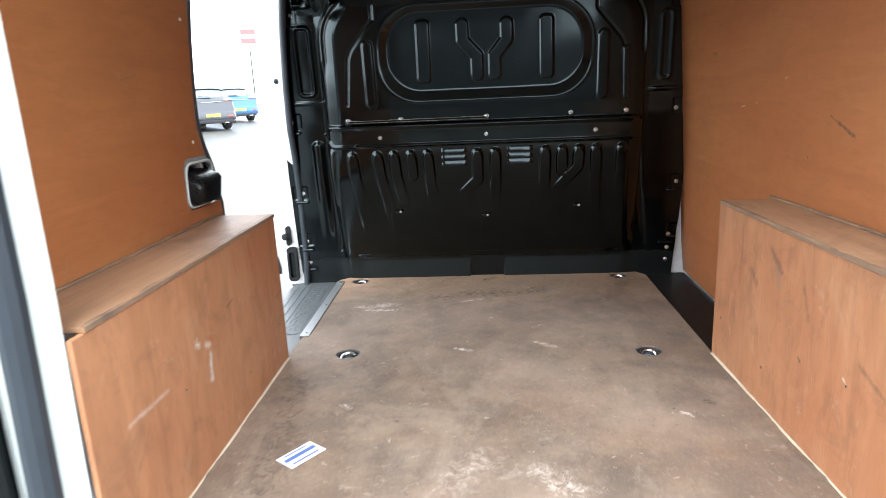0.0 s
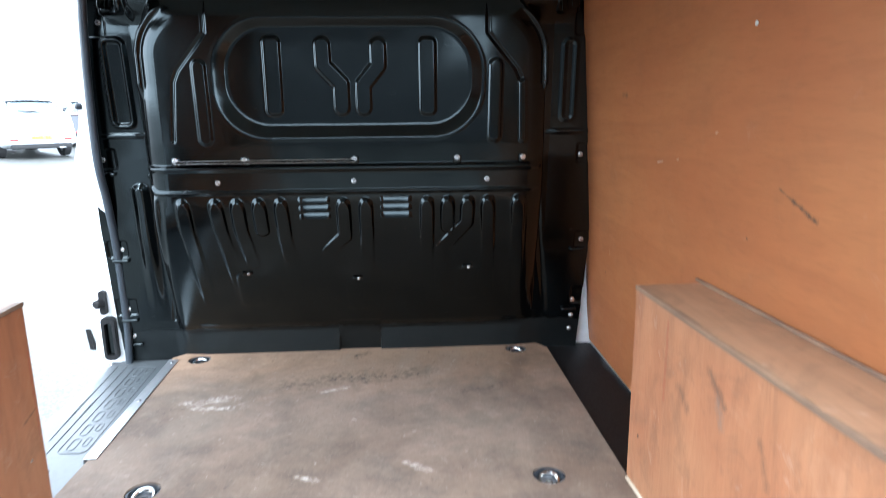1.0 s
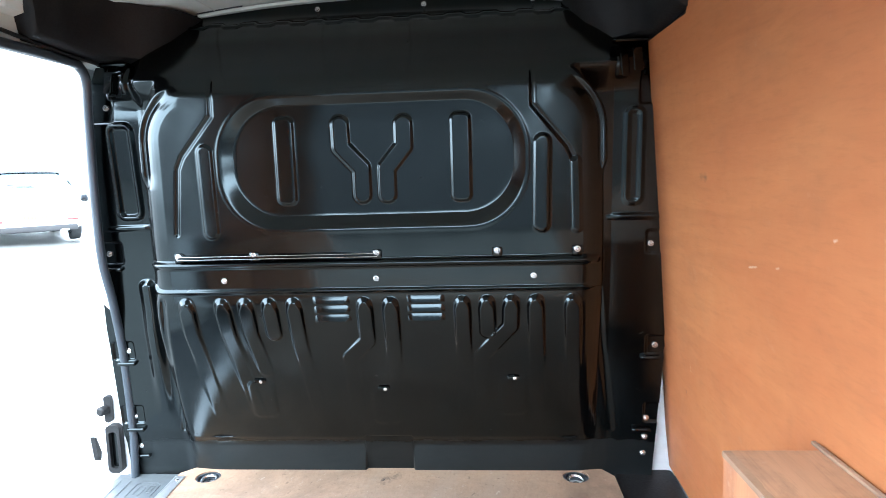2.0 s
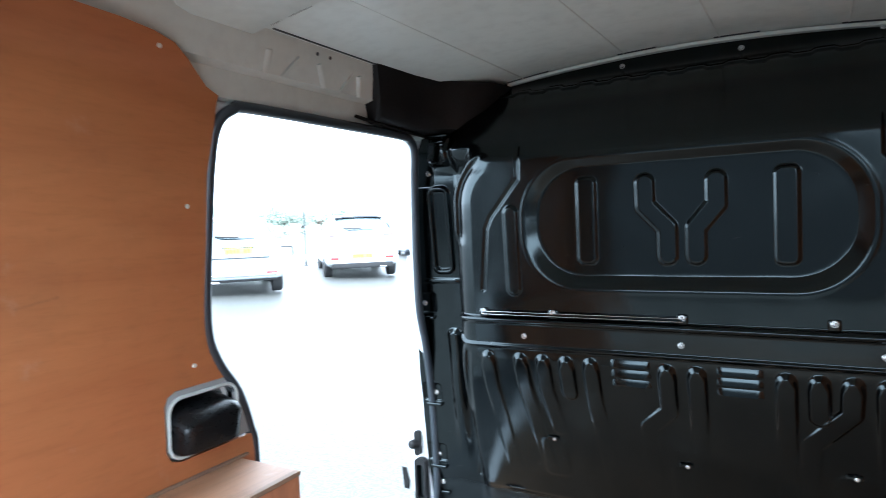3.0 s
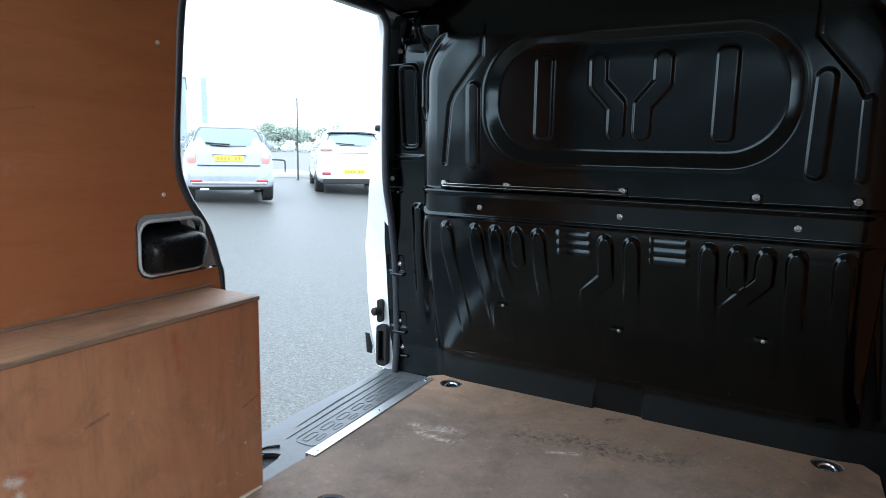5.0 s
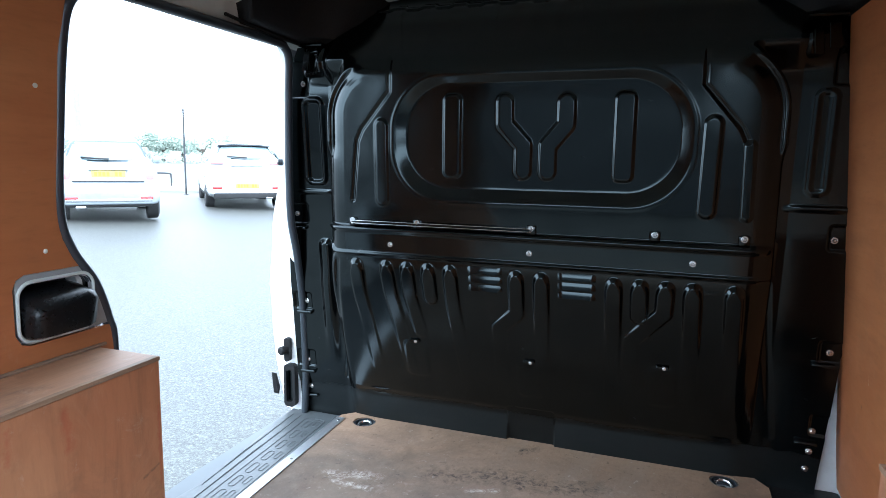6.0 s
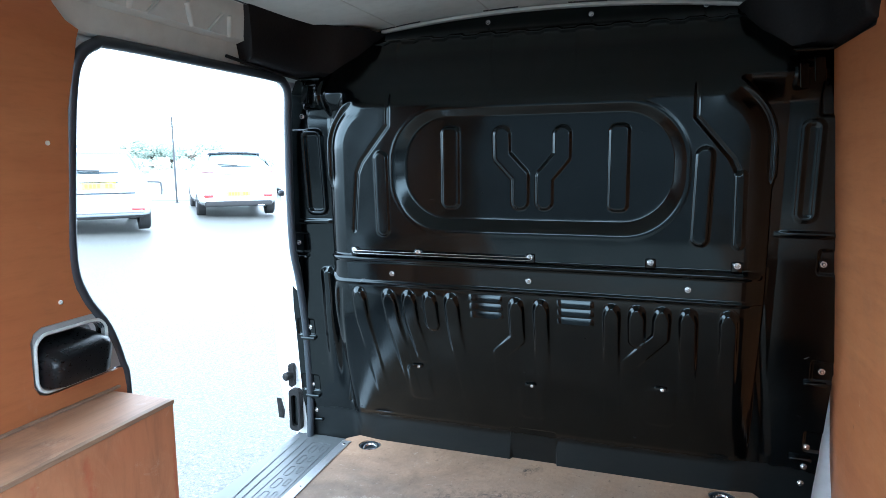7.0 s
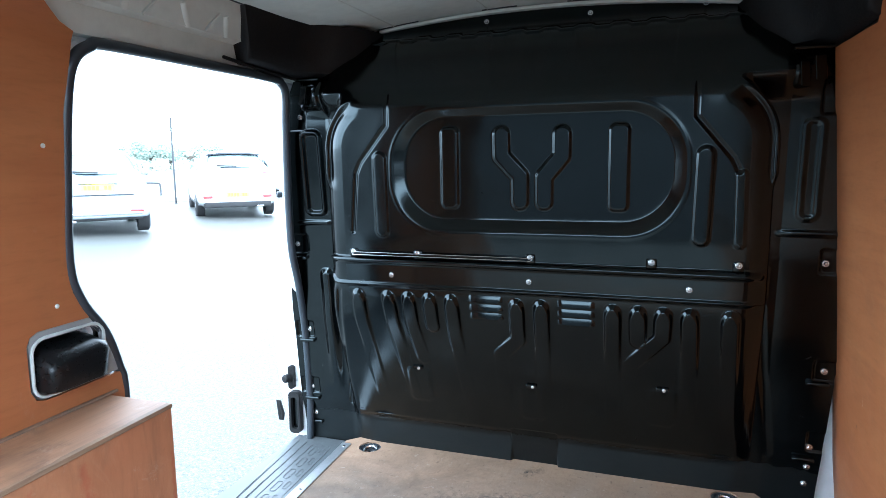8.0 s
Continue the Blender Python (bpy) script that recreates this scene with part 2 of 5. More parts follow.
WALL_PLY = plywood("wall_plywood", (0.45, 0.178, 0.066), (0.365, 0.133, 0.048), (0.40, 0.122, 0.044), 0.42, (0.35, 0.35, 2.2), 0.12, dirt=0.12, marks=WALL_MARKS, line=0.2)
BOX_PLY = plywood("box_plywood", (0.485, 0.232, 0.116), (0.375, 0.168, 0.082), (0.40, 0.125, 0.052), 0.5, (2.2, 2.2, 0.5), 0.35, dirt=0.36, marks=BOX_MARKS, line=0.16, stain=8.5, streak=0.4)
TOP_PLY = plywood("box_top_plywood", (0.43, 0.246, 0.142), (0.32, 0.182, 0.108), (0.37, 0.175, 0.09), 0.5, (3.0, 0.15, 3.0), 0.3, dirt=0.5)
FLOOR_PLY = plywood("floor_plywood", (0.190, 0.142, 0.106), (0.138, 0.098, 0.074), (0.185, 0.106, 0.072), 0.66, (0.8, 1.3, 1), 0.6, (0.42, 0.36, 0.31), 0.8, 0.36, marks=FLOOR_MARKS, line=0.12, stain=3.4, worn=0.6)
FLOOR_PLY.node_tree.nodes["Principled BSDF"].inputs["Specular IOR Level"].default_value = 0.2
PLY_EDGE = plain("plywood_edge", (0.31, 0.200, 0.125), (0.17, 0.115, 0.080), 0.7, 30, strength=0.2, stretch=(1, 1, 6))
BEAD = plain("pale_sealant", (0.64, 0.56, 0.45), (0.52, 0.43, 0.32), 0.6, 40, strength=0.2)
WORN = plain("worn_plywood_edge", (0.34, 0.215, 0.135), (0.14, 0.095, 0.070), 0.7, 60, strength=0.2)
BLACK = plain("black_painted_steel", (0.0006, 0.0007, 0.0008), (0.0009, 0.0010, 0.0011), 0.15, 9, strength=0.0, coat=0.0, spread=0.04)
BLACK.node_tree.nodes["Principled BSDF"].inputs["Specular IOR Level"].default_value = 0.47
BLACK.node_tree.nodes["Principled BSDF"].inputs["Specular Tint"].default_value = (0.80, 0.96, 1.0, 1)
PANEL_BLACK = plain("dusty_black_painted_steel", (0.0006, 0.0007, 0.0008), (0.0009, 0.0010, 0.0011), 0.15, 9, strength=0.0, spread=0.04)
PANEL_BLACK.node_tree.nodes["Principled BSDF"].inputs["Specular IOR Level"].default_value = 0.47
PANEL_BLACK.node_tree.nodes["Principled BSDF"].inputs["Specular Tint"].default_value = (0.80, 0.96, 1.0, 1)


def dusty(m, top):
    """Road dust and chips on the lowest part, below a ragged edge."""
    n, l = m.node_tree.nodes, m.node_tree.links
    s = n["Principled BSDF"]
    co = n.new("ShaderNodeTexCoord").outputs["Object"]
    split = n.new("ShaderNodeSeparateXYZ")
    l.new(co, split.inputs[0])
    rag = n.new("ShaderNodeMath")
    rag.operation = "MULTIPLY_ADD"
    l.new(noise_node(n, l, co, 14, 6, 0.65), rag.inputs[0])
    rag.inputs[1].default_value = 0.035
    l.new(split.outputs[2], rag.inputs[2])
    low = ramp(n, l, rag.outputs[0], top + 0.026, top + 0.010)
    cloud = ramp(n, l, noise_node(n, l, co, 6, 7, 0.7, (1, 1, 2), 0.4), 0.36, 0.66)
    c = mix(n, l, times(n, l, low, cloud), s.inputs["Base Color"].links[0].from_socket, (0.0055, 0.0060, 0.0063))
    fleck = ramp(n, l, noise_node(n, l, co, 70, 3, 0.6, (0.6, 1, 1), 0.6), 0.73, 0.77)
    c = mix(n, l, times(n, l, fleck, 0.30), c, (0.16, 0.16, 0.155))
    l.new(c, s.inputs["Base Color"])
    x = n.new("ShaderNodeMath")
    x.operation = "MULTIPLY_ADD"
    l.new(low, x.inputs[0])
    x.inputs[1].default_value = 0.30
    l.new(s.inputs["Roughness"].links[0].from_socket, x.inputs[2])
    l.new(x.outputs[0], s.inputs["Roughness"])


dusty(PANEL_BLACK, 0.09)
SEAL = plain("black_rubber", (0.030, 0.038, 0.047), (0.038, 0.046, 0.056), 0.32, 3, strength=0.0, spread=0.04)
PLASTIC = plain("black_textured_plastic", (0.0085, 0.0088, 0.0095), (0.012, 0.0122, 0.013), 0.55, 40, strength=0.25)
PLASTIC.node_tree.nodes["Principled BSDF"].inputs["Specular IOR Level"].default_value = 0.25
SILL_GREY = plain("grey_step_plastic", (0.092, 0.102, 0.107), (0.066, 0.074, 0.078), 0.38, 16, strength=0.10)
SILL_GREY.node_tree.nodes["Principled BSDF"].inputs["Specular IOR Level"].default_value = 0.5
WHITE = plain("white_body_paint", (0.80, 0.81, 0.82), (0.76, 0.77, 0.78), 0.22, 6, strength=0.0, coat=0.5, spread=0.05)
PRIMER = plain("pale_grey_inner_paint", (0.64, 0.69, 0.665), (0.59, 0.64, 0.62), 0.42, 8, strength=0.02)
LINING = plain("white_roof_paint", (0.69, 0.76, 0.735), (0.64, 0.70, 0.68), 0.4, 7, strength=0.02)
ALUMINIUM = plain("dull_aluminium", (0.62, 0.63, 0.65), (0.54, 0.55, 0.57), 0.38, 25, metal=0.85, strength=0.06)
ZINC = plain("zinc_bolt", (0.72, 0.72, 0.70), (0.62, 0.62, 0.62), 0.25, 60, metal=1.0, strength=0.02)
SCREW = plain("bright_screw_head", (0.80, 0.79, 0.76), (0.70, 0.69, 0.66), 0.35, 60, metal=0.25, strength=0.0)
CARD_W = plain("white_card", (0.78, 0.80, 0.84), (0.72, 0.74, 0.80), 0.5, 40)
CARD_B = plain("blue_print", (0.05, 0.10, 0.30), (0.07, 0.13, 0.34), 0.5, 40)
GREEN = plain("green_tape", (0.02, 0.25, 0.12), (0.03, 0.30, 0.15), 0.5, 40)


# ---- mesh helpers ----
def thing(name, at=(0, 0, 0), label="", category="", group="", kind=""):
    ob = new(name)
    ob.empty_display_size = 0.05
    ob.matrix_basis = Matrix.Translation(at)
    return tagged(ob, label, category, group, kind)


def mesh_of(name, bm, mat, smooth=None):
    bmesh.ops.recalc_face_normals(bm, faces=bm.faces)
    me = bpy.data.meshes.new(name)
    bm.to_mesh(me)
    bm.free()
    me.materials.append(mat)
    if smooth is not None:
        me.shade_smooth()
        me.set_sharp_from_angle(angle=radians(smooth))
    return me


def part(name, bm, mat, parent=None, label="", smooth=35):
    """One mesh object, built in the world's coordinates, under a thing or a part."""
    me = bm if isinstance(bm, bpy.types.Mesh) else mesh_of(name, bm, mat, smooth)
    ob = new(name, me)
    if parent is not None:
        ob.parent = parent
        if parent.type == "EMPTY":
            ob.matrix_parent_inverse = parent.matrix_basis.inverted()
    return tagged(ob, label)


def box(bm, x0, x1, y0, y1, z0, z1, bevel=0.0, segments=1):
    r = bmesh.ops.create_cube(bm, size=1, matrix=Matrix.LocRotScale(((x0 + x1) / 2, (y0 + y1) / 2, (z0 + z1) / 2), None, (x1 - x0, y1 - y0, z1 - z0)))
    if bevel:
        bmesh.ops.bevel(bm, geom=list({e for v in r["verts"] for e in v.link_edges}), offset=bevel, segments=segments, affect="EDGES", profile=0.5)
    return bm


def boxed(*a, **k):
    return box(bmesh.new(), *a, **k)


def sheet(outer, holes, place, depth, cuts=(), cuts_u=()):
    """A slab cut to an outline in two coordinates with holes; place(u, v, d) gives the world point at depth d."""
    bm = bmesh.new()
    for loop in (outer, *holes):
        vs = [bm.verts.new((u, v, 0)) for u, v in loop]
        for a, b in zip(vs, vs[1:] + vs[:1]):
            bm.edges.new((a, b))
    bmesh.ops.triangle_fill(bm, use_beauty=True, use_dissolve=False, edges=bm.edges[:])
    for c in cuts:
        bmesh.ops.bisect_plane(bm, geom=bm.verts[:] + bm.edges[:] + bm.faces[:], plane_co=(0, c, 0), plane_no=(0, 1, 0))
    for c in cuts_u:
        bmesh.ops.bisect_plane(bm, geom=bm.verts[:] + bm.edges[:] + bm.faces[:], plane_co=(c, 0, 0), plane_no=(1, 0, 0))
    out = bmesh.ops.extrude_face_region(bm, geom=bm.faces[:])
    for v in [g for g in out["geom"] if isinstance(g, bmesh.types.BMVert)]:
        v.co.z = depth
    for v in bm.verts:
        v.co = place(*v.co)
    return bm


def loft(bm, rings, closed=True, caps=True):
    rows = [[bm.verts.new(p) for p in ring] for ring in rings]
    k = len(rows[0])
    for a, b in zip(rows, rows[1:]):
        for i in range(k if closed else k - 1):
            bm.faces.new((a[i], a[(i + 1) % k], b[(i + 1) % k], b[i]))
    if caps and closed:
        bm.faces.new(rows[0][::-1])
        bm.faces.new(rows[-1])
    return bm


def tube(bm, points, radius, sides=8, squash=1.0):
    """A round bar along a line of points; its section is carried along without twisting."""
    pts = [Vector(p) for p in points]
    rings, u = [], None
    for i, p in enumerate(pts):
        d = (pts[min(i + 1, len(pts) - 1)] - pts[max(i - 1, 0)]).normalized()
        if u is None:
            u = d.cross(Vector((0, 0, 1)) if abs(d.z) < 0.95 else Vector((1, 0, 0))).normalized()
        else:
            u = (u - d * u.dot(d)).normalized()
        w = u.cross(d)
        rings.append([p + radius * (math.cos(a) * u + squash * math.sin(a) * w) for a in (2 * math.pi * j / sides for j in range(sides))])
    return loft(bm, rings)


def disc(bm, at, axis, radius, depth, sides=16, bevel=0.0, inner=0.0):
    """A short cylinder along an axis, or a ring when inner is given."""
    q = Vector(axis).normalized().to_track_quat("Z", "Y")
    prof = [(radius, 0), (radius, depth - bevel), (radius - bevel, depth)]
    if inner:
        prof = [(inner, 0)] + prof + [(inner, depth)]
    rings = [[Vector(at) + q @ Vector((r * math.cos(a), r * math.sin(a), h)) for r, h in prof] for a in (2 * math.pi * j / sides for j in range(sides))]
    rows = [[bm.verts.new(p) for p in ring] for ring in rings]
    k = len(prof)
    for i in range(sides):
        a, b = rows[i], rows[(i + 1) % sides]
        for j in range(k if inner else k - 1):
            bm.faces.new((a[j], a[(j + 1) % k], b[(j + 1) % k], b[j]))
    if not inner:
        bm.faces.new([r[0] for r in rows][::-1])
        bm.faces.new([r[-1] for r in rows])
    return bm


def curve_points(points, steps=6):
    """A smooth line through points (Catmull-Rom)."""
    p = [Vector(a) for a in points]
    p = [p[0] * 2 - p[1]] + p + [p[-1] * 2 - p[-2]]
    out = []
    for a, b, c, d in zip(p, p[1:], p[2:], p[3:]):
        for i in range(steps):
            t = i / steps
            out.append(0.5 * (2 * b + (c - a) * t + (2 * a - 5 * b + 4 * c - d) * t * t + (3 * b - a - 3 * c + d) * t ** 3))
    return out + [p[-2]]


def circle(u, v, r, sides=20):
    return [(u + r * math.cos(2 * math.pi * i / sides), v + r * math.sin(2 * math.pi * i / sides)) for i in range(sides)]


def rounded(u0, u1, v0, v1, r, steps=5):
    out = []
    for cu, cv, a0 in ((u1 - r, v1 - r, 0), (u0 + r, v1 - r, 90), (u0 + r, v0 + r, 180), (u1 - r, v0 + r, 270)):
        for i in range(steps + 1):
            a = radians(a0 + 90 * i / steps)
            out.append((cu + r * math.cos(a), cv + r * math.sin(a)))
    return out


def wall_x(z):
    """Half the clear width of the load space between the side linings at height z."""
    return float(np.interp(z, (0, 0.4, 0.9, 1.0, 1.13, 1.15, 1.19, 1.26, 1.32), (0.775, 0.760, 0.742, 0.735, 0.712, 0.704, 0.675, 0.635, 0.61)))


def skew(y):
    """The load space runs a little to the right of the bulkhead's square towards the rear."""
    return 0.025 * max(0.0, -0.65 - y)


def skewed(bm):
    for v in bm.verts:
        v.co.x += skew(v.co.y)
    return bm


def roof_z(x):
    return 1.335 - 0.055 * (x / 0.64) ** 2


BULK = 0.175   # the bulkhead's foot
REAR = -1.56   # the rear end of the load space
BOX_H, BOX_Y = 0.43, -0.648
BOX_L, BOX_R = -0.595, 0.618

# ---- floor ----
RINGS = ((-0.533, 0.118), (0.511, 0.126), (-0.421, -0.631), (0.450, -0.634))
outline = [(-0.60 + skew(REAR), REAR - 0.06), (0.622 + skew(REAR), REAR - 0.06), (0.619, -0.65), (0.618, 0.13), (0.585, 0.178), (-0.590, 0.178), (-0.628, 0.14), (-0.60, -0.47), (-0.60, -0.65)]
floor = part("floor", sheet(outline, [circle(x, y, 0.036) for x, y in RINGS], lambda u, v, d: (u, v, -d), 0.012), FLOOR_PLY, label="worn brown plywood load floor with scuffs and round lashing holes", smooth=30)
tagged(floor, category="floor", kind="structure")
under = part("floor_pan", boxed(-0.80, 0.80, REAR - 0.10, 0.24, -0.075, -0.03), SILL_GREY, label="grey metal floor pan below the plywood floor")
tagged(under, category="floor", kind="structure")
trough = part("floor_edge_right", boxed(0.6225, 0.79, BOX_Y - 0.3, 0.2, -0.0295, -0.014, bevel=0.004), PLASTIC, label="black painted steel floor strip beside the plywood")
tagged(trough, category="floor", kind="structure")
for x, y in RINGS:
    eye = thing("lashing_eye", (x, y, -0.03), "recessed zinc lashing ring in a dark cup in the plywood floor", "lashing eye", "floor lashing eyes")
    part("cup", disc(bmesh.new(), (x, y, -0.029), (0, 0, 1), 0.036, 0.026, 20, 0.002, 0.030), SEAL, eye)
    part("cup_base", disc(bmesh.new(), (x, y, -0.029), (0, 0, 1), 0.030, 0.004, 20), ALUMINIUM, eye)
    bm = bmesh.new()
    tube(bm, [(x + 0.021 * math.cos(a), y + 0.021 * math.sin(a), -0.012 + 0.006 * math.sin(a)) for a in (2 * math.pi * i / 16 for i in range(17))], 0.004, 6)
    part("ring", bm, ZINC, eye, "shiny zinc ring")
    part("bolt", disc(bmesh.new(), (x, y, -0.025), (0, 0, 1), 0.010, 0.008, 6, 0.002), ZINC, eye)

# ---- sill at the side opening ----
sill = thing("door_sill", (-0.70, -0.2, -0.03), "grey ribbed plastic step in the side door opening", "door sill", kind="structure")
bm = sheet([(-0.60, -0.72), (-0.60, -0.48), (-0.632, 0.14), (-0.632, 0.165), (-0.80, 0.165), (-0.82, 0.10), (-0.76, -0.30), (-0.775, -0.47), (-0.775, -0.72)], [[(-0.735, -0.525), (-0.700, -0.505), (-0.683, -0.500), (-0.672, -0.525), (-0.662, -0.60), (-0.735, -0.60)]], lambda u, v, d: (u, v, -0.016 - d), 0.012)
part("tread", bm, SILL_GREY, sill)
part("outer_step", loft(bmesh.new(), [[(-0.70 - 0.02, y, -0.018), (-0.80 - 0.03 * k, y, -0.022), (-0.88, y, -0.10), (-0.88, y, -0.30), (-0.84, y, -0.30), (-0.72, y, -0.12)] for y, k in ((-0.75, 0), (-0.3, 1), (0.18, 1))]), SEAL, sill)
# black slab under the tread's hole stands for the shadow inside the pocket
part("pocket_shade", boxed(-0.745, -0.655, -0.612, -0.49, -0.0295, -0.0283), PLASTIC, sill, "black slab for the shade in the pocket beside the wheel box")
bm = bmesh.new()
tube(bm, curve_points([(-0.742, -0.512, -0.0145), (-0.735, -0.494, -0.0135), (-0.722, -0.480, -0.013), (-0.712, -0.474, -0.012)], 4), 0.0035, 6)
part("rubber_tab", bm, SEAL, sill, "curled end of black rubber")


def sill_line(points, r=0.0008):
    bm = bmesh.new()
    tube(bm, [(u, v, -0.0152) for u, v in points + points[:1]], r, 5)
    part("tread_rib", bm, SILL_GREY, sill)


lean = lambda pts: [(u - 0.055 * (v + 0.45), v) for u, v in pts]
sill_line(lean(rounded(-0.706, -0.636, -0.43, 0.11, 0.018, 4)))
sill_line(lean([(-0.728, -0.43), (-0.735, -0.15), (-0.735, 0.12)]), 0.0010)
sill_line(lean([(-0.752, -0.36), (-0.762, -0.15), (-0.765, 0.12)]), 0.0009)
for i in range(7):
    sill_line(lean(rounded(-0.690, -0.672, -0.415 + 0.075 * i, -0.36 + 0.075 * i, 0.007, 3)), 0.0007)
    sill_line(lean(rounded(-0.660, -0.648, -0.395 + 0.075 * i, -0.355 + 0.075 * i, 0.005, 3)), 0.0006)
strip = thing("edge_strip", (-0.60, -0.19, 0), "pale aluminium angle strip screwed along the plywood floor's edge", "trim")
bm = sheet([(-0.606, -0.492), (-0.580, -0.492), (-0.600, 0.115), (-0.626, 0.115)], [], lambda u, v, d: (u, v, 0.0035 - d), 0.003)
part("strip", bm, ALUMINIUM, strip)
part("strip_edge", sheet([(-0.610, -0.492), (-0.6065, -0.492), (-0.6265, 0.115), (-0.630, 0.115)], [], lambda u, v, d: (u, v, 0.0035 - d), 0.025), ALUMINIUM, strip)
for k in (0.04, 0.5, 0.96):
    part("screw", disc(bmesh.new(), (-0.593 - 0.02 * k, -0.492 + 0.607 * k, 0.0036), (0, 0, 1), 0.005, 0.0016, 10, 0.0008), ZINC, strip)


# ---- side linings ----
BENDS = (0.2, 0.4, 0.65, 0.9, 1.0, 1.075, 1.13, 1.15, 1.17, 1.19)


def right_x(z, y=-1.0):
    """The right lining toes in towards the bulkhead, most of all at its top."""
    rear = float(np.interp(z, (0, 0.4, 0.9, 1.0, 1.15, 1.30), (0.775, 0.760, 0.742, 0.735, 0.706, 0.668)))
    k = min(1.0, max(0.0, (y + 0.55) / 0.75))
    return rear + (0.783 - 0.096 * z - rear) * k * k * (3 - 2 * k)


def on_wall(side):
    lining = (lambda z, y: wall_x(z)) if side < 0 else right_x
    return lambda y, z, d: (side * (lining(z, y) + d) + skew(y), y, z)


NOTCH = [(-0.612, 0.470), (-0.788, 0.470), (-0.806, 0.476), (-0.817, 0.494), (-0.819, 0.580), (-0.812, 0.596), (-0.796, 0.604), (-0.672, 0.604)]
EDGE = [(-0.600, 0.40)] + NOTCH + [(-0.695, 0.625), (-0.715, 0.66), (-0.722, 0.70), (-0.716, 0.82), (-0.712, 0.95), (-0.707, 1.06), (-0.703, 1.12), (-0.702, 1.147), (-0.735, 1.157), (-0.765, 1.174), (-0.795, 1.192), (-0.827, 1.209), (-0.87, 1.218), (-0.93, 1.223), (-1.1, 1.228), (REAR + 0.01, 1.235)]


def rows_between(a, b, n):
    return [(a[0] + (b[0] - a[0]) * i / n, a[1] + (b[1] - a[1]) * i / n) for i in range(n)]


left_outline = [(REAR + 0.01, 0.35)] + rows_between((-0.60, 0.35), (-0.60, 0.40), 1) + EDGE
left_outline += rows_between((REAR + 0.01, 1.235), (REAR + 0.01, 0.35), 8)[1:]
left = part("wall_left", sheet(left_outline, [], on_wall(-1), 0.009, BENDS), WALL_PLY, label="orange-brown varnished plywood side lining with a curved front edge", smooth=30)
tagged(left, category="wall lining", kind="structure")
right_outline = rows_between((0.215, 0.0), (0.040, 1.144), 10) + [(0.040, 1.144), (-0.20, 1.15)] + rows_between((-0.26, 1.21), (REAR + 0.01, 1.235), 4) + rows_between((REAR + 0.01, 1.235), (REAR + 0.01, 0.0), 10) + [(REAR + 0.01, 0.0)]
right = part("wall_right", sheet(right_outline, [], on_wall(1), 0.009, BENDS, (-0.5, -0.42, -0.34, -0.26, -0.18, -0.1, -0.02, 0.06, 0.13)), WALL_PLY, label="orange-brown varnished plywood side lining with dark scratches", smooth=30)
tagged(right, category="wall lining", kind="structure")


# ---- wheel boxes ----
def long_box(x0, x1, y0, y1, z0, z1, bevel=0.0):
    return skewed(boxed(x0, x1, y0, y1, z0, z1, bevel=bevel))


def worn_strip(x, side, y0, y1, z, drop, run, seed=5):
    """A thin ragged strip along an edge: it hangs down by drop and lies inwards by run, both uneven."""
    rnd = random.Random(seed)
    bm = bmesh.new()
    rings = []
    a = b = 0.7
    for y in np.arange(y0, y1, 0.011):
        a = min(1.25, max(0.25, a + rnd.uniform(-0.28, 0.28)))
        b = min(1.5, max(0.15, b + rnd.uniform(-0.35, 0.35)))
        rings.append([(x, y, z - drop * a), (x, y, z + 0.0004), (x + side * run * b, y, z + 0.0005), (x + side * run * b, y, z - 0.0006), (x + side * 0.0006, y, z - 0.0006), (x + side * 0.0006, y, z - drop * a)])
    return skewed(loft(bm, rings))


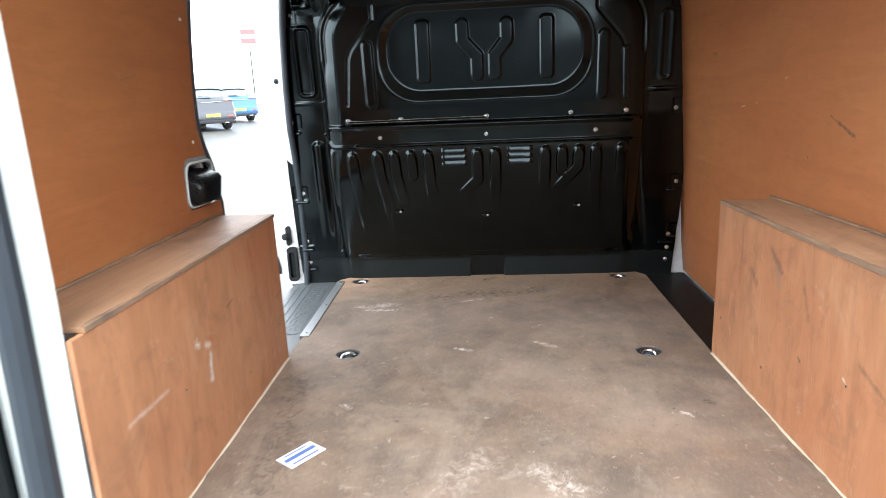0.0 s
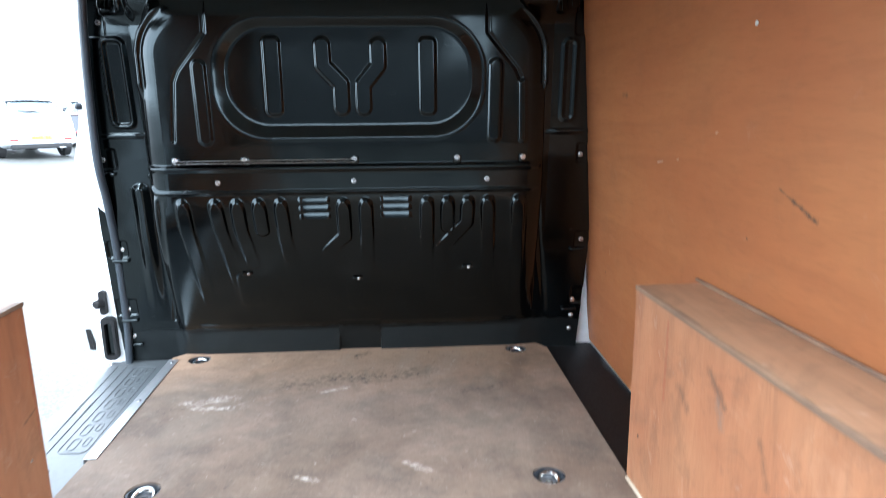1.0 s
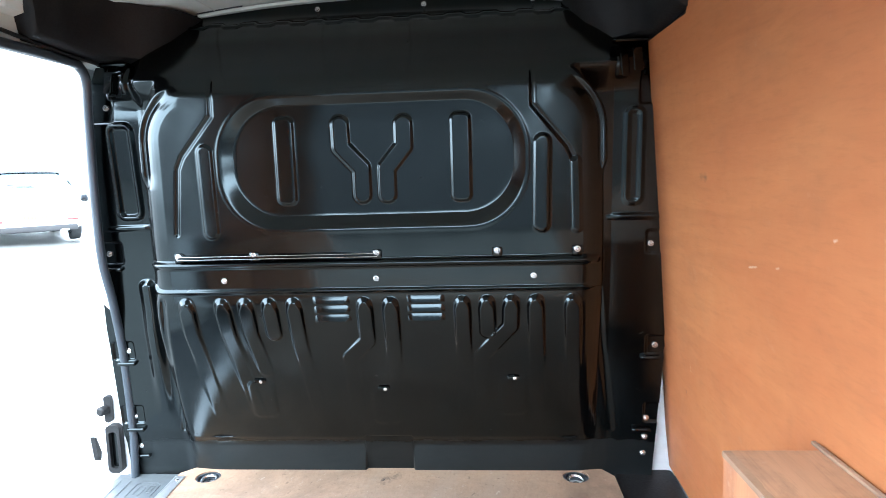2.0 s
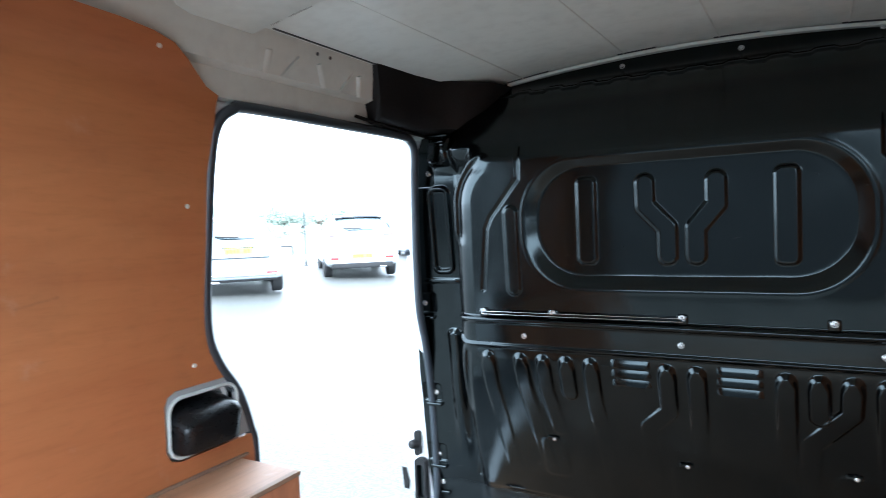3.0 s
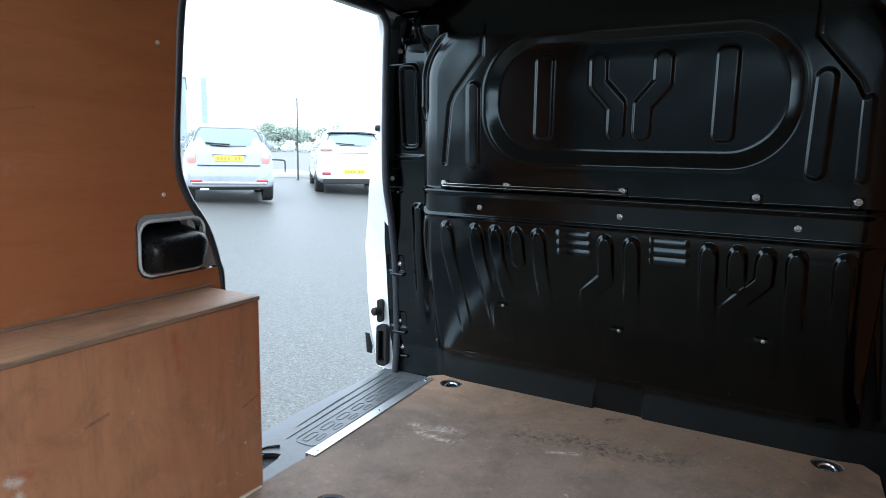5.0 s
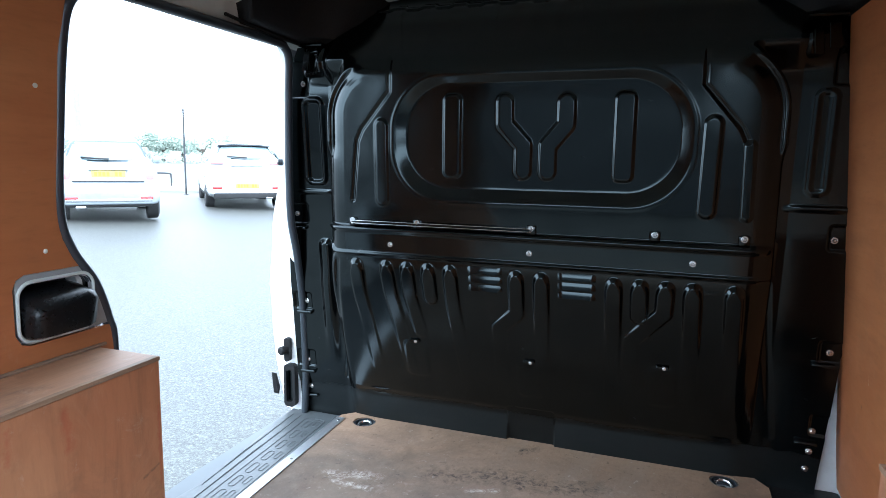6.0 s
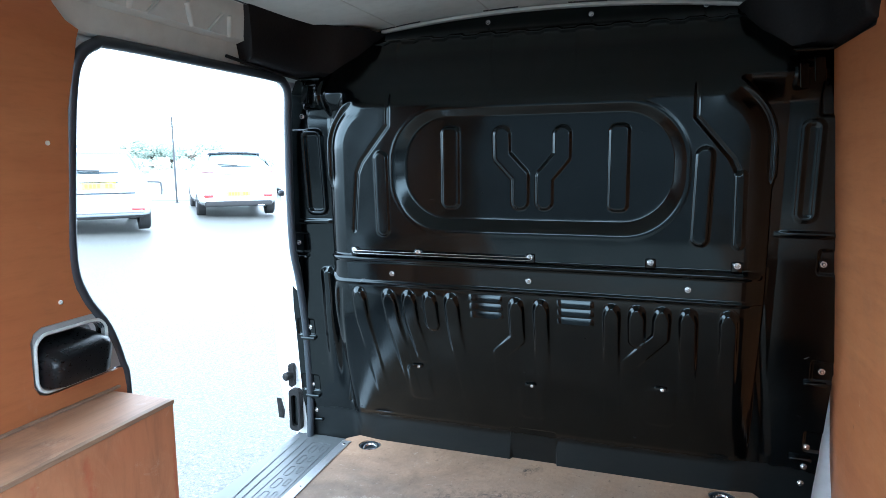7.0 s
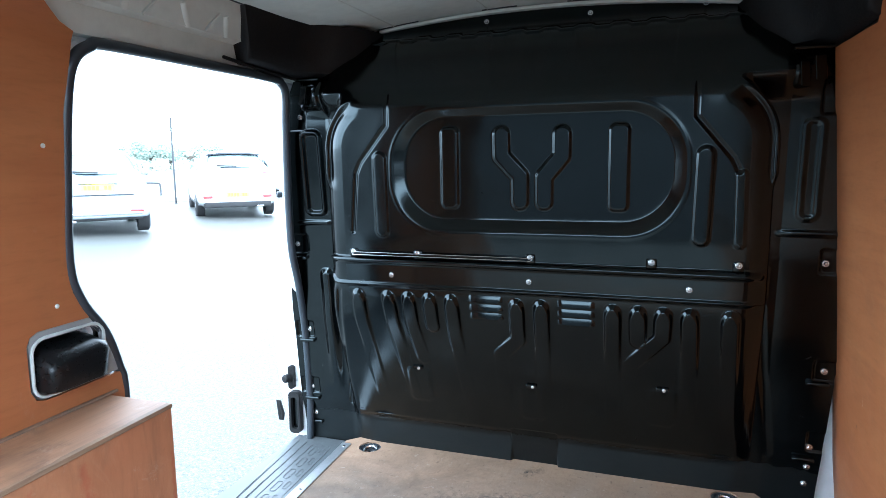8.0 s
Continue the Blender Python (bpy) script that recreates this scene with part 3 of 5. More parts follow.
def wheel_box(side, inner, label):
    ob = thing("wheel_box", (side * 0.69, (BOX_Y + REAR) / 2, 0), label, "wheel box", "plywood wheel boxes")
    a, b = sorted((inner, inner + side * 0.009))
    part("side_panel", long_box(a, b, REAR, BOX_Y, 0.001, BOX_H - 0.009, bevel=0.0012), BOX_PLY, ob)
    a, b = sorted((inner - side * 0.002, side * (wall_x(BOX_H) - 0.002)))
    part("top_panel", long_box(a, b, REAR + 0.03, BOX_Y + 0.001, BOX_H - 0.0088, BOX_H, bevel=0.0012), TOP_PLY, ob, "grimy brown plywood top")
    a, b = sorted((inner + side * 0.0095, side * 0.758))
    part("end_panel", long_box(a, b, BOX_Y - 0.0095, BOX_Y - 0.0005, 0.001, BOX_H - 0.0095), BOX_PLY, ob)
    # the pale raw edges of the sheets
    a, b = sorted((inner - side * 0.0026, inner - side * 0.0019))
    part("sheet_edge", long_box(a, b, REAR + 0.03, BOX_Y, BOX_H - 0.0082, BOX_H - 0.0008), PLY_EDGE, ob, "pale raw plywood edge")
    part("worn_edge", worn_strip(inner - side * 0.0028, side, REAR + 0.03, BOX_Y, BOX_H, 0.007, 0.008), WORN, ob, "pale worn edge")
    a, b = sorted((side * (wall_x(BOX_H) - 0.0095), side * (wall_x(BOX_H) - 0.0022)))
    part("wall_batten", long_box(a, b, REAR + 0.03, BOX_Y + 0.02, BOX_H + 0.0004, BOX_H + 0.006, bevel=0.001), WORN, ob, "pale raw plywood edge")
    a, b = sorted((inner - side * 0.005, inner - side * 0.0004))
    part("floor_bead", worn_strip(inner - side * 0.001, -side, REAR, BOX_Y, 0.001, -0.004, 0.0042), BEAD, ob, "pale bead along the floor")
    for y, z in ((BOX_Y - 0.05, 0.12), (BOX_Y - 0.30, 0.09), (BOX_Y - 0.62, 0.20)):
        part("screw", disc(bmesh.new(), (inner + skew(y), y, z), (-side, 0, 0), 0.0035, 0.001, 8), ZINC, ob)
    return ob


wheel_box(-1, BOX_L, "scuffed orange plywood box over the wheel arch with red streaks")
wheel_box(1, BOX_R, "scuffed orange plywood box over the wheel arch with black scrapes")

# ---- roof, headers and outer skin ----
ys = np.linspace(REAR - 0.02, 0.26, 10)
bm = bmesh.new()
top = [[(x, y, roof_z(x)) for x in np.linspace(-0.66, 0.66, 23)] + [(x, y, roof_z(x) + 0.05) for x in np.linspace(0.66, -0.66, 23)] for y in ys]
loft(bm, top)
ceiling_bm = bm
ceiling = part("ceiling", ceiling_bm, LINING, label="pale grey-white painted steel van roof with pressed seams", smooth=40)
tagged(ceiling, category="ceiling", kind="structure")


for x in (-0.455, -0.165, 0.072, 0.345):   # pressed seams along the sheet
    sag = roof_z(x)
    bm = loft(bmesh.new(), [[(x - 0.004 + 0.02 * y, y, sag + 0.002), (x + 0.02 * y, y, sag - 0.0022), (x + 0.004 + 0.02 * y, y, sag + 0.002)] for y in (REAR, -0.6, 0.195)])
    part("seam", bm, PRIMER, ceiling, "grey seam")
# roof bow across the load space
bow = thing("roof_bow", (0, -0.70, 1.30), "pale painted roof bow with dark slots across the van", "roof bow", kind="structure")
xs = np.linspace(-0.655, 0.655, 21)
part("bow", loft(bmesh.new(), [[(x, -0.60 - 0.03 * min(1, abs(x) / 0.5), roof_z(x) + 0.004), (x, -0.625 - 0.03 * min(1, abs(x) / 0.5), roof_z(x) - 0.012), (x, -0.66, roof_z(x) - 0.016), (x, -0.80, roof_z(x) - 0.016), (x, -0.83, roof_z(x) - 0.010), (x, -0.85, roof_z(x) + 0.004)] for x in xs]), LINING, bow, smooth=50)
for x0, x1 in ((-0.62, -0.60), (-0.575, -0.52), (-0.30, -0.24), (0.24, 0.30), (0.52, 0.575)):
    part("slot", loft(bmesh.new(), [[(x, -0.612 - 0.03 * min(1, abs(x) / 0.5), roof_z(x) - 0.0065), (x, -0.606 - 0.03 * min(1, abs(x) / 0.5), roof_z(x) - 0.0020), (x, -0.600 - 0.03 * min(1, abs(x) / 0.5), roof_z(x) + 0.001), (x, -0.612 - 0.03 * min(1, abs(x) / 0.5), roof_z(x) + 0.001)] for x in np.linspace(x0, x1, 4)]), SEAL, bow, "dark slot")


def header(side):
    """The leaning box section over the side wall, with pressed triangles."""
    h = thing("roof_rail", (side * 0.68, -0.5, 1.2), "pale grey painted roof rail with pressed ribs and small holes", "roof rail", "roof rails", "structure")
    prof = [(0.642, 1.284), (0.656, 1.25), (0.675, 1.214), (0.678, 1.205), (0.704, 1.199), (0.710, 1.172), (0.716, 1.148), (0.775, 1.144), (0.79, 1.20), (0.745, 1.34), (0.647, 1.32)]
    rings = [[(side * x, y, z) for x, z in prof] for y in np.linspace(REAR, 0.16, 12)]
    part("rail", loft(bmesh.new(), rings), PRIMER, h)
    for low, high in ((-0.605, -0.612), (-0.558, -0.527), (-0.430, -0.467), (-0.372, -0.345), (-0.300, -0.325)):
        bm = bmesh.new()
        tube(bm, [(side * 0.6585, high, 1.246), (side * 0.6685, (low + high) / 2, 1.226), (side * 0.680, low, 1.205)], 0.0085, 10, 0.5)
        part("rib", bm, PRIMER, h, smooth=60)
    for y in (-0.478, -0.436):
        part("hole", disc(bmesh.new(), (side * 0.6495, y, 1.264), (-side, 0, -0.3), 0.004, 0.0012, 10), SEAL, h, "small black hole")
    bm = bmesh.new()
    tube(bm, [(side * 0.637, y, 1.281) for y in (-0.62, -0.4, -0.2, 0.0)], 0.0028, 6)
    part("joint", bm, SEAL, h, "dark joint line along the roof")
    return h


header(-1)
header(1)


def corner_cover(side):
    c = thing("corner_cover", (side * 0.64, 0, 1.2), "black textured plastic cover in the upper corner of the bulkhead", "trim cover", "corner covers")
    rings = []
    for y, inset, low in ((-0.290, 0.000, 0.0), (-0.286, 0.008, 0.0), (-0.27, 0.010, 0.0), (-0.12, 0.014, 0.006), (-0.01, 0.024, 0.010), (0.05, 0.075, 0.012), (0.10, 0.125, 0.012), (0.15, 0.14, 0.014), (0.215, 0.15, 0.016)):
        lean_y = 0.60 * max(0.0, min(1.0, -y / 0.29))
        rings.append([(side * x, y + lean_y * max(0.0, 1.284 - z), z) for x, z in ((0.638 - inset, 1.288), (0.650 - inset, 1.245), (0.664 - inset, 1.205), (0.678 - inset, 1.172 - low), (0.686 - 0.6 * inset, 1.162 - low), (0.735, 1.152), (0.76, 1.20), (0.74, 1.30))])
    part("cover", loft(bmesh.new(), rings), PLASTIC, c, smooth=50)
    bm = bmesh.new()
    tube(bm, [(side * 0.700, -0.285, 1.163), (side * 0.699, -0.25, 1.160), (side * 0.695, -0.1, 1.150), (side * 0.69, 0.02, 1.144)], 0.0045, 6)
    part("lip", bm, PLASTIC, c)
    return c


corner_cover(-1)
corner_cover(1)


SKIN_Z = (-0.35, -0.04, 0.045, 0.142, 0.26, 0.42, 0.54, 0.77, 1.04, 1.15, 1.25, 1.42)
SKIN_X = (0.80, 0.850, 0.876, 0.892, 0.896, 0.890, 0.856, 0.792, 0.768, 0.757, 0.742, 0.68)


def skin(side):
    """The van's white outer side, with the side door opening cut through on one side."""
    place = lambda y, z, d: (side * (float(np.interp(z, SKIN_Z, SKIN_X)) + d), y, z)
    outer = [(REAR - 0.06, -0.33), (0.28, -0.33), (0.28, 1.42), (REAR - 0.06, 1.42)]
    hole = [[(-0.60, -0.30), (0.150, -0.30), (0.155, 0.0), (0.14, 0.2), (0.118, 0.41), (0.07, 0.58), (0.055, 0.70), (0.04, 0.9), (0.02, 1.08), (-0.01, 1.135), (-0.06, 1.15), (-0.64, 1.15), (-0.69, 1.11), (-0.705, 1.05), (-0.712, 0.72), (-0.63, 0.56), (-0.60, 0.42)]] if side < 0 else []
    if hole:
        hole = [[(y + (0.055 if y > -0.3 and z > -0.29 else 0.0), z + (0.02 if z > 1.1 else 0.0)) for y, z in hole[0]]]
    bm = sheet(outer, hole, place, 0.006, (-0.1, 0.05, 0.25, 0.42, 0.6, 0.75, 0.9, 1.05, 1.15, 1.25))
    return tagged(part("outer_side", bm, WHITE, label="white painted outer side of the van"), category="van body", kind="structure")


skin(-1)
skin(1)
bm = loft(bmesh.new(), [[(x, y, 1.42 - 0.05 * (x / 0.7) ** 2 + 0.02) for x in np.linspace(-0.705, 0.705, 15)] + [(x, y, 1.42 - 0.05 * (x / 0.7) ** 2 + 0.028) for x in np.linspace(0.705, -0.705, 15)] for y in (REAR - 0.06, -0.6, 0.28)])
tagged(part("outer_roof", bm, WHITE, label="white painted outer roof of the van"), category="van body", kind="structure")
tagged(part("body_front", boxed(-0.86, 0.86, 0.262, 0.275, -0.33, 1.38), WHITE, label="plain white panel closing the van ahead of the bulkhead"), category="van body", kind="structure")

# ---- side door opening: jamb, seal, guide ----
FRONT = [(-0.776, 0.150, -0.02), (-0.768, 0.148, 0.10), (-0.764, 0.138, 0.22), (-0.760, 0.120, 0.38), (-0.755, 0.085, 0.53), (-0.752, 0.052, 0.64), (-0.748, 0.040, 0.78), (-0.742, 0.032, 0.90), (-0.730, 0.018, 1.03), (-0.718, 0.004, 1.10), (-0.712, -0.025, 1.128), (-0.710, -0.075, 1.137)]
TOP = [(-0.709, -0.35, 1.138), (-0.709, -0.62, 1.137)]
BACK = [(-0.710, -0.665, 1.128), (-0.716, -0.697, 1.10), (-0.728, -0.707, 1.04), (-0.742, -0.713, 0.90), (-0.748, -0.722, 0.72), (-0.751, -0.700, 0.64), (-0.756, -0.648, 0.565), (-0.760, -0.616, 0.48), (-0.763, -0.603, 0.40), (-0.775, -0.600, 0.0)]
line = curve_points(FRONT + TOP + BACK, 5)
bm = bmesh.new()
tube(bm, [p + Vector((0.004 - 0.010 * k, 0.006 * k, 0)) for p, k in ((p, float(np.clip((-0.1 - p.y) / 0.5, 0, 1))) for p in line)], 0.0118, 10)
seal = part("door_seal", bm, SEAL, label="black rubber seal round the side door opening", smooth=60)
tagged(seal, category="door seal", kind="structure")
# the white return between the seal and the outer skin
back = [Vector((min(p.x - 0.02, -float(np.interp(p.z, SKIN_Z, SKIN_X))), p.y + (0.024 if p.y > -0.3 else -0.012), p.z + (0.02 if p.z > 1.1 else 0))) for p in line]
jamb = part("door_jamb", loft(bmesh.new(), [[a + (Vector((0.002, 0.012, 0.0)) if a.y > -0.3 else Vector((-0.02, -0.004, 0.0))), b, b + Vector((0.0, 0.01 if a.y > -0.3 else -0.01, 0.004)), a + (Vector((0.004, 0.02, 0.004)) if a.y > -0.3 else Vector((-0.02, -0.02, 0.004)))] for a, b in zip(line, back)]), WHITE, label="white painted return of the side door opening", smooth=60)
tagged(jamb, category="door jamb", kind="structure")
pin = thing("door_guide", (-0.83, 0.128, 0.195), "black rubber door guide pin on the white jamb", "door guide")
part("base", sheet(rounded(-0.838, -0.818, 0.155, 0.235, 0.009), [], lambda u, v, d: (u, 0.150 - d, v), 0.016), PLASTIC, pin)
part("pin", disc(bmesh.new(), (-0.832, 0.136, 0.195), (-0.25, -1, 0), 0.014, 0.026, 12, 0.004), PLASTIC, pin)
sock = thing("lock_socket", (-0.82, 0.14, 0.06), "black plastic door lock socket at the foot of the white jamb", "lock socket")
part("surround", sheet(rounded(-0.842, -0.80, 0.00, 0.145, 0.014), [rounded(-0.833, -0.809, 0.015, 0.125, 0.008)], lambda u, v, d: (u, 0.158 - d, v), 0.022), PLASTIC, sock)
part("socket_back", boxed(-0.834, -0.808, 0.150, 0.157, 0.014, 0.126), BLACK, sock)
stop = thing("door_stop", (-0.78, 0.062, 0.81), "small black rubber stop on the white door edge", "door stop")
part("stop", disc(bmesh.new(), (-0.780, 0.062, 0.81), (-1, -0.6, 0), 0.010, 0.016, 10, 0.004), SEAL, stop)
lens = thing("side_catch", (-0.90, 0.15, 0.07), "black plastic catch on the outer side below the opening", "catch")
part("catch", sheet([(0.118, 0.035), (0.130, 0.028), (0.140, 0.050), (0.128, 0.100), (0.118, 0.105)], [], lambda u, v, d: (-0.878 - d - 0.1 * (v - 0.03), u + 0.03, v), 0.012), PLASTIC, lens)

# ---- handle pocket in the left lining ----
POCKET = plain("grey_pocket_paint", (0.34, 0.35, 0.35), (0.29, 0.30, 0.30), 0.35, 10, strength=0.02)
LATCH = plain("black_latch_plastic", (0.006, 0.0065, 0.0072), (0.009, 0.0095, 0.0105), 0.3, 40, strength=0.05)
LATCH.node_tree.nodes["Principled BSDF"].inputs["Specular IOR Level"].default_value = 0.3
pk = thing("latch_pocket", (-0.76, -0.74, 0.54), "black door latch cover in a pale grey rounded pocket", "latch cover")
wl3 = on_wall(-1)
outer = [(-0.611, 0.475), (-0.786, 0.475), (-0.801, 0.480), (-0.811, 0.495), (-0.814, 0.580), (-0.811, 0.595), (-0.796, 0.603), (-0.674, 0.603), (-0.650, 0.572), (-0.630, 0.535)]
inner = rounded(-0.806, -0.655, 0.481, 0.585, 0.024)
bm = sheet(outer, [inner], lambda u, v, d: wl3(u, v, d + 0.001), 0.008)
frame_part = part("pocket_frame", bm, POCKET, pk, "pale grey pressed frame")
bm = bmesh.new()
tube(bm, [wl3(u, v, -0.001) for u, v in rounded(-0.811, -0.650, 0.477, 0.590, 0.028) + rounded(-0.811, -0.650, 0.477, 0.590, 0.028)[:1]], 0.0032, 8)
part("rolled_lip", bm, PRIMER, frame_part, "pale rolled lip")
part("pocket_back", sheet(inner, [], lambda u, v, d: wl3(u, v, d + 0.05), 0.004), BLACK, pk)
bm = loft(bmesh.new(), [[wl3(u, v, d) for u, v in inner] for d in (0.008, 0.05)], caps=False)
part("pocket_wall", bm, BLACK, pk)
# the cover: a block whose top slopes back into the pocket
rings = []
for y, g in ((-0.803, 0.012), (-0.796, 0.003), (-0.780, 0.0), (-0.690, 0.0), (-0.672, 0.004), (-0.661, 0.014)):
    k = (y + 0.803) / 0.142
    rings.append([wl3(y, z, d) for z, d in ((0.484 + g, 0.045), (0.482 + g, -0.014 + g), (0.488 + g, -0.034 + g), (0.534 + 0.014 * k - g, -0.040 + g), (0.546 + 0.014 * k - g, -0.033 + g), (0.570 - g, 0.012), (0.574 - g, 0.045))])
part("latch_body", loft(bmesh.new(), rings), LATCH, pk, "black plastic latch cover", smooth=45)

# ---- screws in the linings ----
for side, y, z in ((-1, -0.854, 1.199), (-1, -0.759, 0.94), (-1, -0.752, 0.642), (-1, -1.25, 1.19), (1, -0.79, 0.92)):
    at_x = on_wall(side)(y, z, -0.0002)[0]
    scr = thing("lining_screw", (at_x, y, z), "small bright screw head in the plywood lining", "screw", "lining screws")
    part("head", disc(bmesh.new(), (at_x, y, z), (-side, 0, 0), 0.0046, 0.0022, 10, 0.001), SCREW, scr)

# ---- rear pillars ----
for side in (-1, 1):
    pil = thing("rear_pillar", (side * 0.64, REAR - 0.02, 0), "white painted rear door pillar with a black rubber seal", "pillar", "rear pillars", "structure")
    rings = [[(side * (wall_x(z) - 0.155 * k + dx) + skew(REAR), y, z) for dx, y in ((0.0, REAR - 0.002), (0.01, REAR - 0.03), (0.075, REAR - 0.055), (0.20, REAR - 0.055), (0.20, REAR - 0.002))] for z, k in ((-0.05, 1.05), (0.25, 1.02), (0.5, 1.0), (0.8, 0.93), (1.1, 0.75), (1.33, 0.5))]
    part("pillar", loft(bmesh.new(), rings), PRIMER, pil, smooth=50)
    bm = bmesh.new()
    tube(bm, [(side * (wall_x(z) - 0.155 * k + 0.028) + skew(REAR), REAR - 0.052, z) for z, k in ((-0.05, 1.05), (0.25, 1.02), (0.5, 1.0), (0.8, 0.93), (1.1, 0.75), (1.33, 0.5))], 0.021, 10)
    part("seal", bm, SEAL, pil, "black rubber seal")
    part("outer_trim", boxed(*sorted((side * 0.668 + 0.023, side * 0.80 + 0.023)), REAR - 0.072, REAR - 0.057, -0.2, 0.66, bevel=0.004), BLACK, pil, "black plastic trim")
    if side < 0:
        part("tape", boxed(-0.74, -0.665, REAR - 0.075, REAR - 0.0725, 0.195, 0.21), GREEN, pil, "green tape mark")
tagged(part("rear_header", boxed(-0.72, 0.72, REAR - 0.055, REAR - 0.003, 1.20, 1.42, bevel=0.01), WHITE, label="white painted header over the rear doors"), category="van body", kind="structure")
tagged(part("rear_sill", boxed(-0.80, 0.80, REAR - 0.12, REAR - 0.065, -0.33, -0.012, bevel=0.01), SEAL, label="black plastic sill below the rear doors"), category="van body", kind="structure")


# ---- bulkhead ----
def smooth01(a, b, x):
    t = np.clip((x - a) / (b - a), 0, 1)
    return t * t * (3 - 2 * t)


def sd_rect(X, Z, x0, x1, z0, z1, r):
    """Distance to a rounded rectangle, negative inside."""
    qx = np.abs(X - (x0 + x1) / 2) - (x1 - x0) / 2 + r
    qz = np.abs(Z - (z0 + z1) / 2) - (z1 - z0) / 2 + r
    return np.hypot(np.maximum(qx, 0), np.maximum(qz, 0)) + np.minimum(np.maximum(qx, qz), 0) - r


def sd_line(X, Z, points):
    """Distance to a bent line."""
    d = np.full(X.shape, 9.0)
    for (ax, az), (bx, bz) in zip(points, points[1:]):
        vx, vz = bx - ax, bz - az
        t = np.clip(((X - ax) * vx + (Z - az) * vz) / (vx * vx + vz * vz), 0, 1)
        d = np.minimum(d, np.hypot(X - ax - t * vx, Z - az - t * vz))
    return d


PAN_Z = (0.0, 0.10, 0.30, 0.45, 0.53, 0.70, 0.95, 1.062, 1.094, 1.13, 1.20, 1.25, 1.285, 1.34)
PAN_Y = (0.178, 0.147, 0.080, 0.032, 0.010, -0.004, -0.008, -0.010, 0.004, 0.030, 0.090, 0.150, 0.206, 0.222)
FLANGE_Z = (0.0, 0.17, 0.37, 0.65, 1.0, 1.10, 1.18, 1.25, 1.285, 1.34)
FLANGE_Y = (0.174, 0.152, 0.132, 0.094, 0.060, 0.062, 0.100, 0.175, 0.214, 0.222)
LOW_RIBS = (
    ((-0.505, 0.520), (-0.503, 0.44), (-0.478, 0.19)),
    ((-0.410, 0.520), (-0.405, 0.44), (-0.365, 0.17)),
    ((-0.347, 0.520), (-0.345, 0.44), (-0.325, 0.33)),
    ((-0.284, 0.520), (-0.282, 0.44)),
    ((-0.220, 0.520), (-0.216, 0.40), (-0.190, 0.16)),
    ((-0.036, 0.518), (-0.036, 0.415), (-0.088, 0.365), (-0.086, 0.17)),
    ((0.031, 0.518), (0.031, 0.42), (0.022, 0.17)),
    ((0.214, 0.518), (0.215, 0.16)),
    ((0.276, 0.518), (0.277, 0.44)),
    ((0.337, 0.518), (0.335, 0.452), (0.262, 0.368), (0.252, 0.17)),
    ((0.398, 0.518), (0.412, 0.16)),
    ((0.490, 0.518), (0.506, 0.17)),
)


